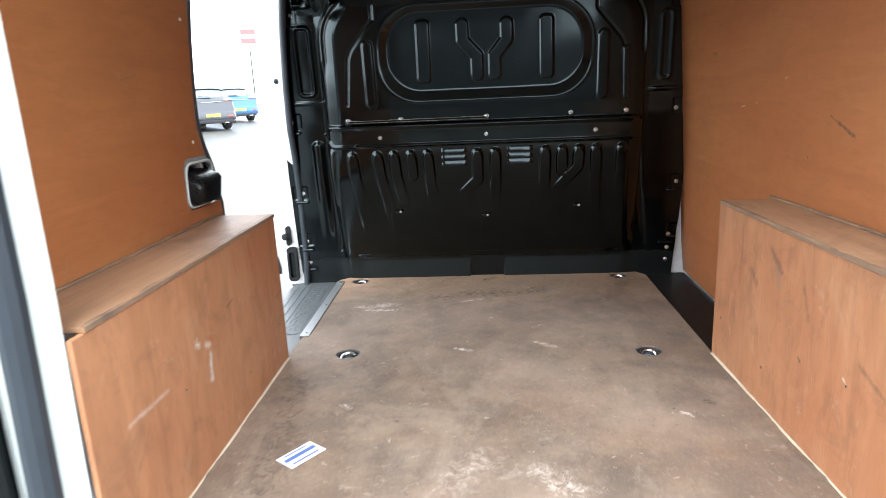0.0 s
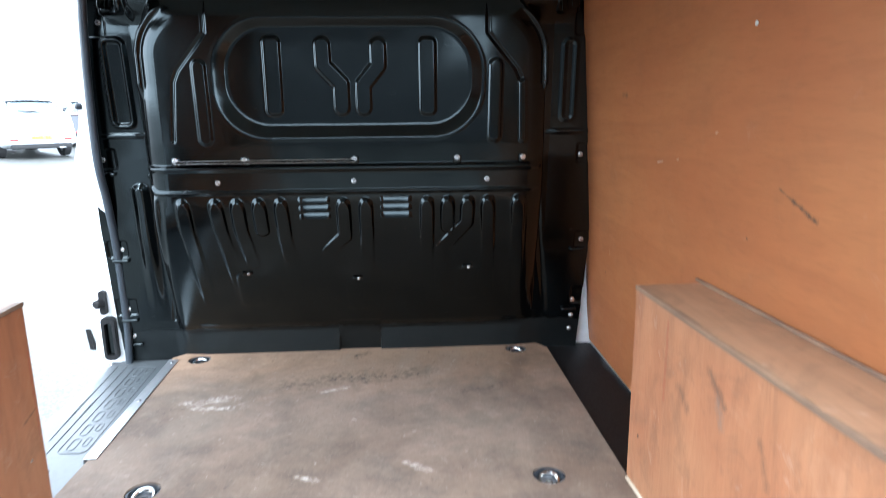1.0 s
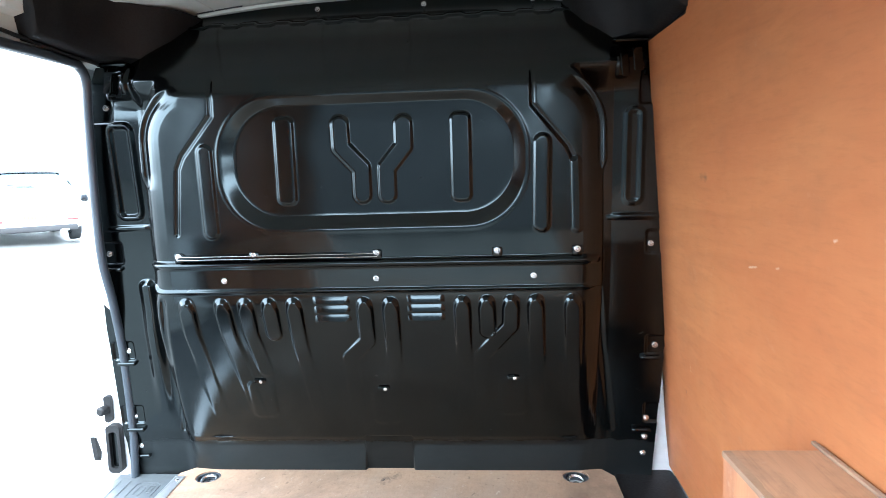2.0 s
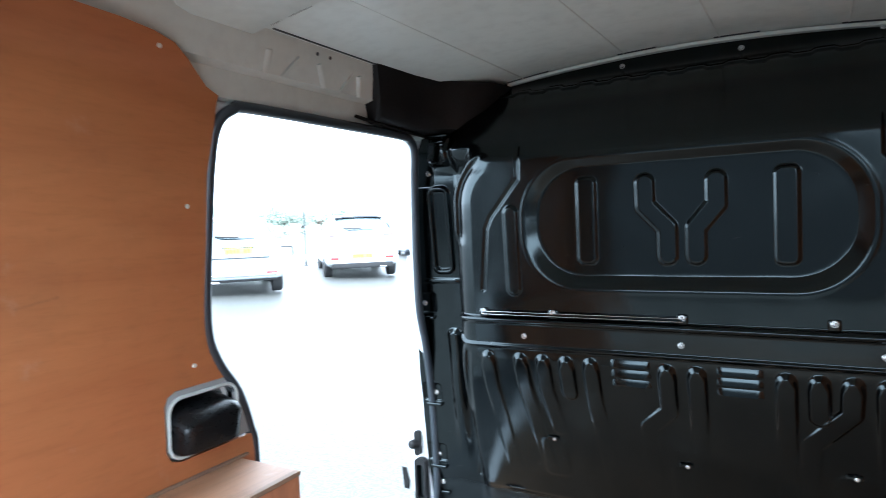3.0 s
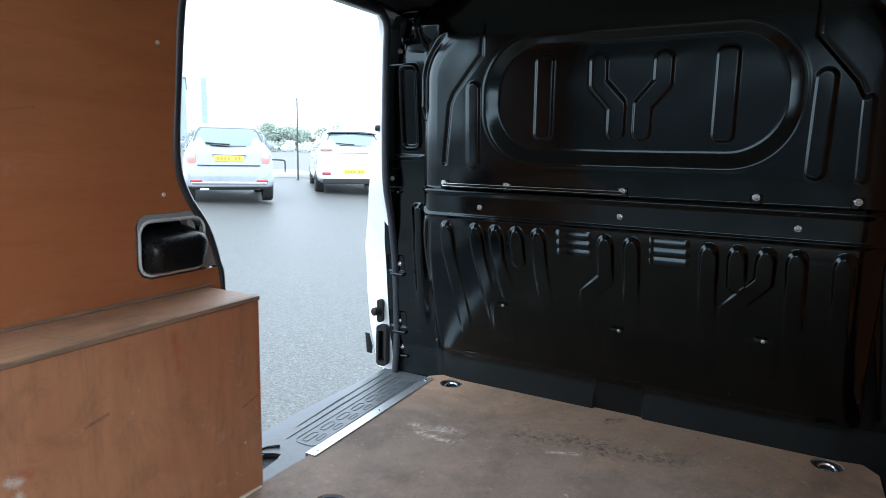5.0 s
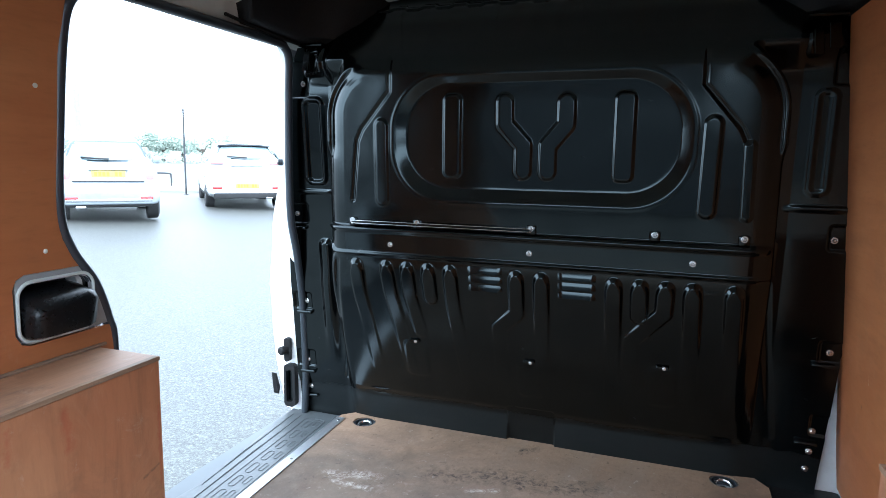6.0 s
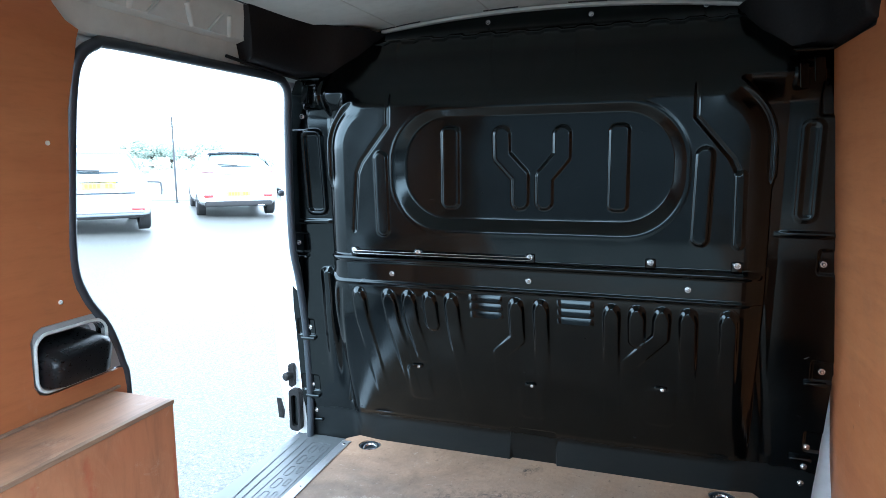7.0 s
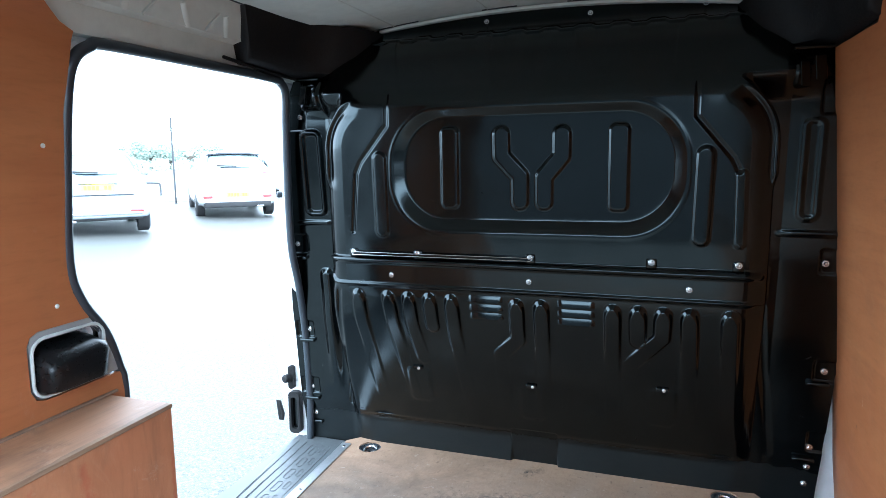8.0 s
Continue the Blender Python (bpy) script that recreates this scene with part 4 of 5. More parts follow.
def bulkhead_relief(X, Z):
    """How far the pressed steel stands ahead (y) at each point of the bulkhead."""
    zz = np.linspace(-0.1, 1.45, 1551)
    kern = np.hanning(51) / np.hanning(51).sum()
    prof = lambda a, b: np.interp(Z, zz, np.convolve(np.pad(np.interp(zz, a, b), 25, mode="edge"), kern, mode="valid"))
    flange, field = prof(FLANGE_Z, FLANGE_Y), prof(PAN_Z, PAN_Y)
    zc = np.minimum(Z, 1.02)
    flat = np.interp(zc, zz, np.convolve(np.pad(np.interp(zz, PAN_Z, PAN_Y), 25, mode="edge"), kern, mode="valid"))
    # the flat of the pan ends in a dished side with a rolled lip on its upper half; above, it bends back to the roof
    q = sd_rect(X, Z, -0.535, 0.515, -0.5, 1.04, 0.10)
    dx, dz = np.maximum(np.abs(X + 0.010) - 0.425, 0), np.maximum(Z - 0.94, 0)
    ws = smooth01(0.30, 0.80, dx / np.maximum(np.hypot(dx, dz), 1e-6))
    bare = np.interp(q, (0.0, 0.01, 0.02, 0.03, 0.04, 0.05, 0.06, 0.075, 0.09, 0.4), (0.0, 0.0009, 0.0034, 0.0077, 0.014, 0.022, 0.033, 0.060, 0.12, 1.5))
    lipped = np.interp(q, (0.0, 0.01, 0.02, 0.03, 0.040, 0.0435, 0.0455, 0.051, 0.054, 0.057, 0.066, 0.078, 0.09, 0.4), (0.0, 0.0010, 0.0042, 0.0095, 0.0165, 0.0178, 0.0170, 0.0118, 0.0112, 0.0130, 0.028, 0.060, 0.12, 1.5))
    lipped = np.where(X > 0, np.maximum(lipped, np.interp(q, (0.057, 0.061, 0.067, 0.4), (0.0, 0.022, 0.12, 1.5))), lipped)
    low_left = np.interp(q, (0.0, 0.042, 0.048, 0.054, 0.060, 0.066, 0.078, 0.09, 0.4), (0.0, 0.0, 0.0012, 0.0046, 0.011, 0.021, 0.060, 0.12, 1.5))
    right = np.interp(q, (0.0, 0.01, 0.02, 0.03, 0.04, 0.05, 0.054, 0.060, 0.4), (0.0, 0.0009, 0.0034, 0.0077, 0.014, 0.022, 0.030, 0.12, 1.5))
    bare = np.where(X > 0, right, bare + (low_left - bare) * smooth01(0.60, 0.48, Z))
    upper = smooth01(0.82, 0.87, Z)
    pan = flat + ws * (bare + (lipped - bare) * upper) + (1 - ws) * (field - flat)
    h = np.clip(0.5 + 0.5 * (flange - pan) / 0.014, 0, 1)
    Y = flange * (1 - h) + pan * h - 0.014 * h * (1 - h)
    Y = Y + (field - Y) * smooth01(1.03, 1.11, Z) * smooth01(0.70, 0.58, np.abs(X))
    out = np.zeros_like(X)                                             # towards the load space
    # window-shaped pressing: a beaded rim and a sloping side round a sunken flat field
    rim = -sd_rect(X, Z, -0.383, 0.380, 0.713, 1.042, 0.145)
    field_edge = sd_rect(X, Z, -0.350, 0.350, 0.747, 1.022, 0.122)
    down = np.clip(rim, 0, 1) / np.maximum(np.clip(rim, 0, 1) + np.clip(field_edge, 0, 1), 1e-6)
    down = (np.sqrt(down * down + 0.0225) - 0.15) / 0.861
    out += -0.0145 * down - 0.0010 * smooth01(0.002, -0.009, field_edge)
    out += 0.0006 * np.exp(-0.5 * ((rim + 0.0030) / 0.0036) ** 2)
    # ribs in the field
    for d, r in ((sd_rect(X, Z, -0.243, -0.193, 0.777, 0.994, 0.017) + 0.02, 0.02), (sd_rect(X, Z, 0.197, 0.246, 0.775, 0.991, 0.017) + 0.02, 0.02),
                 (sd_line(X, Z, ((-0.076, 0.970), (-0.075, 0.916), (-0.026, 0.863), (-0.026, 0.798))), 0.0225),
                 (sd_line(X, Z, ((0.081, 0.968), (0.081, 0.914), (0.037, 0.861), (0.037, 0.798))), 0.0225)):
        out += 0.0044 * smooth01(r + 0.002, r - 0.0050, d) + 0.0012 * smooth01(r + 0.007, r - 0.010, d)
    # uprights either side of it
    for s in (-1, 1):
        post = sd_line(X, Z, ((s * 0.418, 0.912), (s * 0.414, 0.715)))
        out += 0.0055 * smooth01(0.022, 0.0145, post) + 0.0012 * smooth01(0.026, 0.010, post)
        out -= 0.0045 * smooth01(0.0085, 0.0015, sd_line(X, Z, ((s * 0.395, 1.10), (s * 0.396, 1.002), (s * 0.478, 0.903), (s * 0.492, 0.872)) + (((-0.506, 0.71),) if s < 0 else ()))) * smooth01(1.10, 1.07, Z)
        if s > 0:
            out += 0.0050 * smooth01(0.0145, 0.0070, sd_line(X, Z, ((s * 0.497, 0.864), (s * 0.500, 0.704))))
        U = s * X - (0.008 if s < 0 else -0.017)                          # the flanges are not quite even
        # slots and creases of the flanges
        slot = sd_rect(U, Z, 0.640, 0.692, 0.752, 0.992, 0.016) if s < 0 else sd_rect(U, Z, 0.652, 0.684, 0.760, 0.985, 0.012)
        g = 1.0 if s < 0 else 0.28                                        # shallower on the right
        out += g * 0.009 * smooth01(0.012, 0.003, slot) - g * 0.0105 * smooth01(0.001, -0.009, slot)
        out += 0.005 * smooth01(0.010, 0.002, np.abs(Z - 0.722)) * smooth01(0.60, 0.64, U)
        low = sd_rect(U, Z, 0.630, 0.672, 0.16, 0.575, 0.02)
        out += (0.014 if s < 0 else 0.0) * smooth01(0.008, -0.015, low) * smooth01(0.14, 0.40, Z)
        clip = sd_rect(U, Z, 0.615, 0.692, 1.060, 1.150, 0.012)
        out += g * 0.016 * smooth01(0.004, -0.010, clip) - g * 0.012 * smooth01(0.004, -0.004, sd_rect(U, Z, 0.637, 0.672, 1.075, 1.125, 0.006))
        out -= g * 0.005 * smooth01(0.014, 0.001, sd_line(X, Z, ((s * 0.570, 0.53), (s * 0.585, 0.36), (s * 0.612, 0.13))))
        # bolted seats along the edge
        for x0, x1, z0, z1 in ((0.705, 0.765, 0.625, 0.685), (0.715, 0.775, 0.345, 0.40), (0.715, 0.780, 0.15, 0.205), (0.68, 0.74, 1.0, 1.082)):
            out -= 0.006 * smooth01(0.003, -0.004, sd_rect(U, Z, x0, x1, z0, z1, 0.008))
    for line in LOW_RIBS:
        d = sd_line(X, Z, line)
        out += (0.0013 + 0.0105 * smooth01(0.32, 0.50, Z)) * smooth01(0.0235, 0.0155 - 0.0115 * smooth01(0.500, 0.528, Z), d) * smooth01(0.13, 0.30, Z)
    # raised brackets low down, and the plinth
    for x, z in ((-0.348, 0.285), (-0.007, 0.262), (0.342, 0.290)):
        out += 0.0022 * smooth01(0.004, -0.010, sd_rect(X, Z, x - 0.038, x + 0.038, z - 0.11, z + 0.012, 0.02))
    gap = smooth01(0.003, -0.003, sd_rect(X, Z, -0.080, 0.058, -0.1, 0.112, 0.008))
    plinth = smooth01(0.112, 0.072, Z) * smooth01(-0.60, -0.50, X) * smooth01(0.60, 0.50, X) * (1 - gap)
    out = out * (1 - plinth) + (Y - 0.162) * plinth - 0.003 * gap
    # crossbeam: a rolled top edge, a flat band and a turned lower edge
    inside = smooth01(-0.612, -0.59, X) * smooth01(0.585, 0.555, X)
    out += 0.0045 * smooth01(0.553, 0.557, Z) * smooth01(0.640, 0.632, Z) * inside
    out += 0.0080 * smooth01(0.0130, 0.000, sd_line(X, Z, ((-0.604, 0.631), (-0.57, 0.628), (0.548, 0.624))))
    out += 0.0055 * smooth01(0.0095, 0.000, sd_line(X, Z, ((-0.622, 0.600), (-0.578, 0.560), (-0.565, 0.557), (0.535, 0.555))))
    # wavy turned edge along the top
    out += 0.007 * smooth01(0.008, 0.002, np.abs(Z - 1.257 - 0.004 * np.sign(np.sin(X * 68)) * smooth01(0, 0.4, np.abs(np.sin(X * 68)))))
    # the sheet is never quite flat, and both flanges are turned a little to the door
    out += 0.0002 * (np.sin(X * 47 + 3 * np.sin(Z * 9)) + np.sin(Z * 39 + 2.5 * np.sin(X * 11 + 1))) * smooth01(0.08, 0.2, Z)
    out -= 0.08 * (np.minimum(X, -0.60) + 0.70) * smooth01(-0.595, -0.625, X)
    out += 0.08 * np.maximum(X - 0.60, 0)
    # the low left of the pan swells a little
    out += 0.20 * np.clip(-0.38 - X, 0, 0.19) ** 2 * smooth01(0.52, 0.42, Z) * smooth01(0.08, 0.13, Z)
    # soft folds where the top is drawn back to the roof
    out += 0.0011 * np.sin(X * 58 + 2.2 * np.sin(X * 17) + 9 * Z) * (0.6 + 0.4 * np.sin(X * 9 + 1)) * smooth01(1.09, 1.15, Z) * smooth01(1.25, 1.22, Z)
    return Y - out


def relief_grid(x0, x1, z0, z1, step):
    nx, nz = int((x1 - x0) / step) + 1, int((z1 - z0) / step) + 1
    X, Z = np.meshgrid(np.linspace(x0, x1, nx), np.linspace(z0, z1, nz))
    edge = np.minimum(-0.705, 0.022 - np.interp(Z, SKIN_Z, SKIN_X))          # it stops inside the white door edge
    X = np.where(X < -0.70, -0.70 + (X + 0.70) * np.minimum(1.0, (edge + 0.70) / -0.09), X)
    edge = np.interp(Z, (-0.03, 0.05, 0.2, 0.36, 0.42), (0.726, 0.729, 0.738, 0.746, 0.760))   # and leaves the white body bare low on the right
    X = np.where(X > 0.69, 0.69 + (X - 0.69) * (edge - 0.69) / 0.07, X)
    Y = bulkhead_relief(X, Z)
    me = bpy.data.meshes.new("pressed_panel")
    i = np.arange(nx * nz).reshape(nz, nx)
    quads = np.stack([i[:-1, :-1], i[:-1, 1:], i[1:, 1:], i[1:, :-1]], -1).reshape(-1, 4)
    me.from_pydata(np.stack([X, Y, Z], -1).reshape(-1, 3).tolist(), [], quads.tolist())
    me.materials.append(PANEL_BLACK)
    me.shade_smooth()
    return me


def panel_y(x, z):
    return float(bulkhead_relief(np.array([[float(x)]]), np.array([[float(z)]]))[0, 0])


bulkhead = thing("bulkhead", (0, BULK, 0), "glossy black pressed steel bulkhead with ribs and a window-shaped pressing", "bulkhead")
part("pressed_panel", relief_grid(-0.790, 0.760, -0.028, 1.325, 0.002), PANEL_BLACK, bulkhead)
part("slide_strip", boxed(-0.508, 0.006, -0.011, -0.001, 0.6445, 0.6515, bevel=0.002), BLACK, bulkhead)
for z in (0.6515, 0.6440):
    bm = bmesh.new()
    tube(bm, [(-0.508, -0.012, z), (0.0, -0.012, z), (0.006, -0.012, z)], 0.0008, 6)
    part("strip_wire", bm, ZINC, bulkhead, "thin bright wire")

bolt_mesh = mesh_of("bolt", disc(disc(bmesh.new(), (0, 0, 0), (0, -1, 0), 0.0095, 0.0025, 14, 0.0008), (0, -0.0024, 0), (0, -1, 0), 0.006, 0.005, 6, 0.002), ZINC, 40)


def bolt(x, z, y=None, scale=1.0):
    ob = part("bolt", bolt_mesh, ZINC, bulkhead)
    ob.matrix_basis = Matrix.Translation((x, (panel_y(x, z) if y is None else y) - 0.0005, z)) @ Matrix.Diagonal((scale, scale, scale, 1))


for x in (-0.393, 0.0, 0.394):
    bolt(x, 0.587, None, 0.8)
for x in (-0.506, -0.310, 0.004, 0.305, 0.500):
    bolt(x, 0.652, panel_y(x, 0.652) - 0.006, 0.85)
    part("bolt_tab", boxed(x - 0.013, x + 0.013, panel_y(x, 0.652) - 0.006, panel_y(x, 0.652) + 0.01, 0.636, 0.661, bevel=0.005, segments=2), BLACK, bulkhead)
for x, z in ((-0.742, 0.371), (-0.752, 0.170), (-0.750, 0.075), (-0.752, 0.653), (-0.707, 1.040), (0.722, 0.372), (0.706, 0.160), (0.703, 0.105), (0.700, 0.055), (0.70, 0.65)):
    bolt(x, z, None, 0.85)
for x, z in ((-0.348, 0.296), (-0.007, 0.271), (0.342, 0.302)):
    part("clip", boxed(x - 0.016, x + 0.016, panel_y(x, z) - 0.006, panel_y(x, z) + 0.004, z - 0.005, z + 0.005, bevel=0.0025), PANEL_BLACK, bulkhead)
    bolt(x + 0.004, z - 0.002, panel_y(x, z) - 0.006, 0.5)
for x in (-0.491, -0.462, -0.168, 0.124, 0.416, 0.447):
    bolt(x, 1.300, None, 0.75)
for x, z in ((-0.742, 0.336), (-0.745, 0.133), (-0.745, 0.045), (-0.74, 0.610), (0.712, 0.340), (0.696, 0.128)):
    part("ledge", boxed(x - 0.03, x + 0.022, panel_y(x, z) - 0.013, panel_y(x, z) + 0.004, z - 0.006, z + 0.005, bevel=0.0045, segments=3), BLACK, bulkhead)
# bent fixing tabs in the upper corners
for s_, x0 in ((-1, 0.655), (1, 0.625)):
    y0 = panel_y(s_ * x0, 1.10)
    for dx, dz, w in ((0.022, 0.0, 0.013), (-0.008, -0.012, 0.011)):
        bm = boxed(-w, w, -0.002, 0.002, -0.028, 0.028, bevel=0.0015)
        bm.transform(pose(s_ * (x0 + dx), y0 - 0.012, 1.10 + dz, -9, 0, s_ * 20))
        part("fixing_tab", bm, BLACK, bulkhead)
    part("tab_hood", boxed(*sorted((s_ * (x0 - 0.035), s_ * (x0 + 0.045))), y0 - 0.022, y0 + 0.012, 1.140, 1.148, bevel=0.003), BLACK, bulkhead)
# louvred vents
for x0, x1 in ((-0.169, -0.074), (0.074, 0.170)):
    for k in range(3):
        zt = 0.542 - 0.025 * k
        g = (0.21, 0.19, 0.17)[k]
        y0 = panel_y((x0 + x1) / 2, zt - 0.01)
        bm = bmesh.new()
        rings = []
        for x, f in ((x0, 0.15), (x0 + 0.006, 0.8), (x0 + 0.014, 1.0), (x1 - 0.014, 1.0), (x1 - 0.006, 0.8), (x1, 0.15)):
            rings.append([(x, y0 + 0.004, zt), (x, y0 - 0.003 * f, zt - 0.001), (x, y0 - (0.003 + 1.6 * g * 0.006) * f, zt - 0.007), (x, y0 - (0.003 + 2.6 * g * 0.006) * f, zt - 0.013), (x, y0 - (0.003 + 3.1 * g * 0.006) * f, zt - 0.019), (x, y0 - 0.005 * f, zt - 0.020), (x, y0 + 0.004, zt - 0.016)])
        part("louvre", loft(bm, rings), BLACK, bulkhead, smooth=50)
# white return beside the right flange
tagged(part("pillar_strip", loft(bmesh.new(), [[(0.69, 0.222, z), (0.80, 0.188, z), (0.80, 0.206, z), (0.69, 0.240, z)] for z in (-0.028, 0.43)]), WHITE, label="white painted steel edge beside the bulkhead"), category="van body", kind="structure")
# white roof flange over the bulkhead
bm = loft(bmesh.new(), [[(x, 0.195 + dy, roof_z(x) + dz) for dy, dz in ((0.0, -0.012), (0.0, -0.004), (0.05, -0.004), (0.05, -0.012))] for x in np.linspace(-0.5, 0.6, 14)])
tagged(part("roof_flange", bm, LINING, label="pale painted roof flange above the bulkhead"), category="van body", kind="structure")

for x0, x1 in ((-0.500, -0.372), (-0.178, -0.077), (0.063, 0.167), (0.335, 0.42)):
    part("flange_slot", loft(bmesh.new(), [[(x, 0.1935, roof_z(x) - 0.0035), (x, 0.1935, roof_z(x) + 0.006), (x, 0.1955, roof_z(x) + 0.006), (x, 0.1955, roof_z(x) - 0.0035)] for x in np.linspace(x0, x1, 5)]), SEAL, bpy.data.objects["roof_flange"], "black gap")

# ---- card on the floor ----
card = thing("paper_card", (-0.402, -1.170, 0.001), "white paper card with blue print lying on the floor", "card")
cm = pose(-0.402, -1.170, 0.0012, 0, 0, 55)
bm = boxed(-0.045, 0.045, -0.0275, 0.0275, 0, 0.0006)
bm.transform(cm)
part("card", bm, CARD_W, card)
for y, h, w in ((0.004, 0.012, 0.080), (-0.016, 0.005, 0.070), (0.020, 0.004, 0.06)):
    bm = boxed(-w / 2, w / 2, y - h / 2, y + h / 2, 0.0006, 0.0009)
    bm.transform(cm)
    part("print_bar", bm, CARD_B, card)


# ---- outside ----
def asphalt():
    m, n, l, s = material("asphalt")
    co = n.new("ShaderNodeTexCoord").outputs["Object"]
    a = noise_node(n, l, co, 0.35, 4, 0.6)
    b = noise_node(n, l, co, 75, 5, 0.8)
    v = n.new("ShaderNodeTexVoronoi")
    v.inputs["Scale"].default_value = 85
    l.new(co, v.inputs["Vector"])
    c = mix(n, l, ramp(n, l, a, 0.3, 0.7), (0.040, 0.041, 0.037), (0.052, 0.053, 0.047))
    grain = noise_node(n, l, co, 42, 3, 0.7)
    c = mix(n, l, ramp(n, l, b, 0.46, 0.62), c, (0.112, 0.114, 0.104))
    c = mix(n, l, times(n, l, ramp(n, l, grain, 0.52, 0.66), 0.75), c, (0.022, 0.022, 0.021))
    c = mix(n, l, times(n, l, ramp(n, l, grain, 0.42, 0.30), 0.55), c, (0.19, 0.193, 0.18))
    c = mix(n, l, times(n, l, ramp(n, l, v.outputs["Distance"], 0.55, 0.75), 0.6), c, (0.022, 0.022, 0.022))
    l.new(c, s.inputs["Base Color"])
    s.inputs["Roughness"].default_value = 0.5
    bump(n, l, s, b, 0.5, 0.006)
    return m


def ground_z(x, y):
    k = -0.045 * x - 0.012 * y + 0.035 * max(0.0, y - 14)
    return -0.6 + 1.2 * math.tanh(k / 1.2)


coords = sorted({s * v for s in (-1, 1) for v in (0, 1, 2, 4, 6, 9, 12, 16, 20, 26, 34, 44, 60, 90, 140, 250, 500, 1000, 2000)})
bm = bmesh.new()
grid = [[bm.verts.new((x, y, ground_z(x, y))) for x in coords] for y in coords]
for a, b in zip(grid, grid[1:]):
    for i in range(len(coords) - 1):
        bm.faces.new((a[i], a[i + 1], b[i + 1], b[i]))
tagged(part("ground", bm, asphalt(), label="grey asphalt of a large car park", smooth=60), category="ground", kind="structure")

# base colour of the car windows is lightened for the daylight seen through them
DAYLIT_GLASS = plain("daylit_car_glass", (0.13, 0.175, 0.19), (0.17, 0.215, 0.23), 0.06, 0.6, strength=0.0, coat=1.0, spread=0.02)
TYRE = plain("tyre_rubber", (0.018, 0.018, 0.019), (0.026, 0.026, 0.027), 0.75, 20, strength=0.2)
RIM = plain("alloy_rim", (0.5, 0.5, 0.52), (0.42, 0.42, 0.44), 0.35, 20, metal=0.8)
TINT = plain("tinted_glass_edge", (0.030, 0.045, 0.052), (0.040, 0.058, 0.065), 0.1, 6, strength=0.0, coat=1.0)
RED = plain("red_lamp_lens", (0.38, 0.03, 0.03), (0.30, 0.02, 0.02), 0.15, 20, coat=1.0, strength=0.0)
PINK = plain("pale_lamp_lens", (0.52, 0.24, 0.23), (0.60, 0.32, 0.31), 0.12, 12, coat=1.0, strength=0.0)
PLATE = plain("yellow_plate", (0.78, 0.58, 0.10), (0.74, 0.54, 0.09), 0.4, 20, strength=0.0)
PLATE_INK = plain("plate_print", (0.42, 0.30, 0.04), (0.38, 0.27, 0.04), 0.5, 20, strength=0.0)
CHROME = plain("bright_trim", (0.75, 0.76, 0.78), (0.68, 0.69, 0.71), 0.15, 20, metal=1.0, strength=0.0)


DARK_TRIM = plain("dark_gloss_trim", (0.022, 0.026, 0.034), (0.030, 0.035, 0.045), 0.2, 6, strength=0.0, coat=0.5)


def paint(name, c):
    return plain(name, c, tuple(v * 0.94 for v in c), 0.2, 4, strength=0.0, coat=0.9, spread=0.03)


def slab(points, thick):
    """A thin plate over four or more points, raised along its own normal."""
    p = [Vector(a) for a in points]
    nrm = (p[1] - p[0]).cross(p[2] - p[0]).normalized()
    return loft(bmesh.new(), [[a - nrm * thick * 0.5 for a in p], [a + nrm * thick * 0.5 for a in p]])


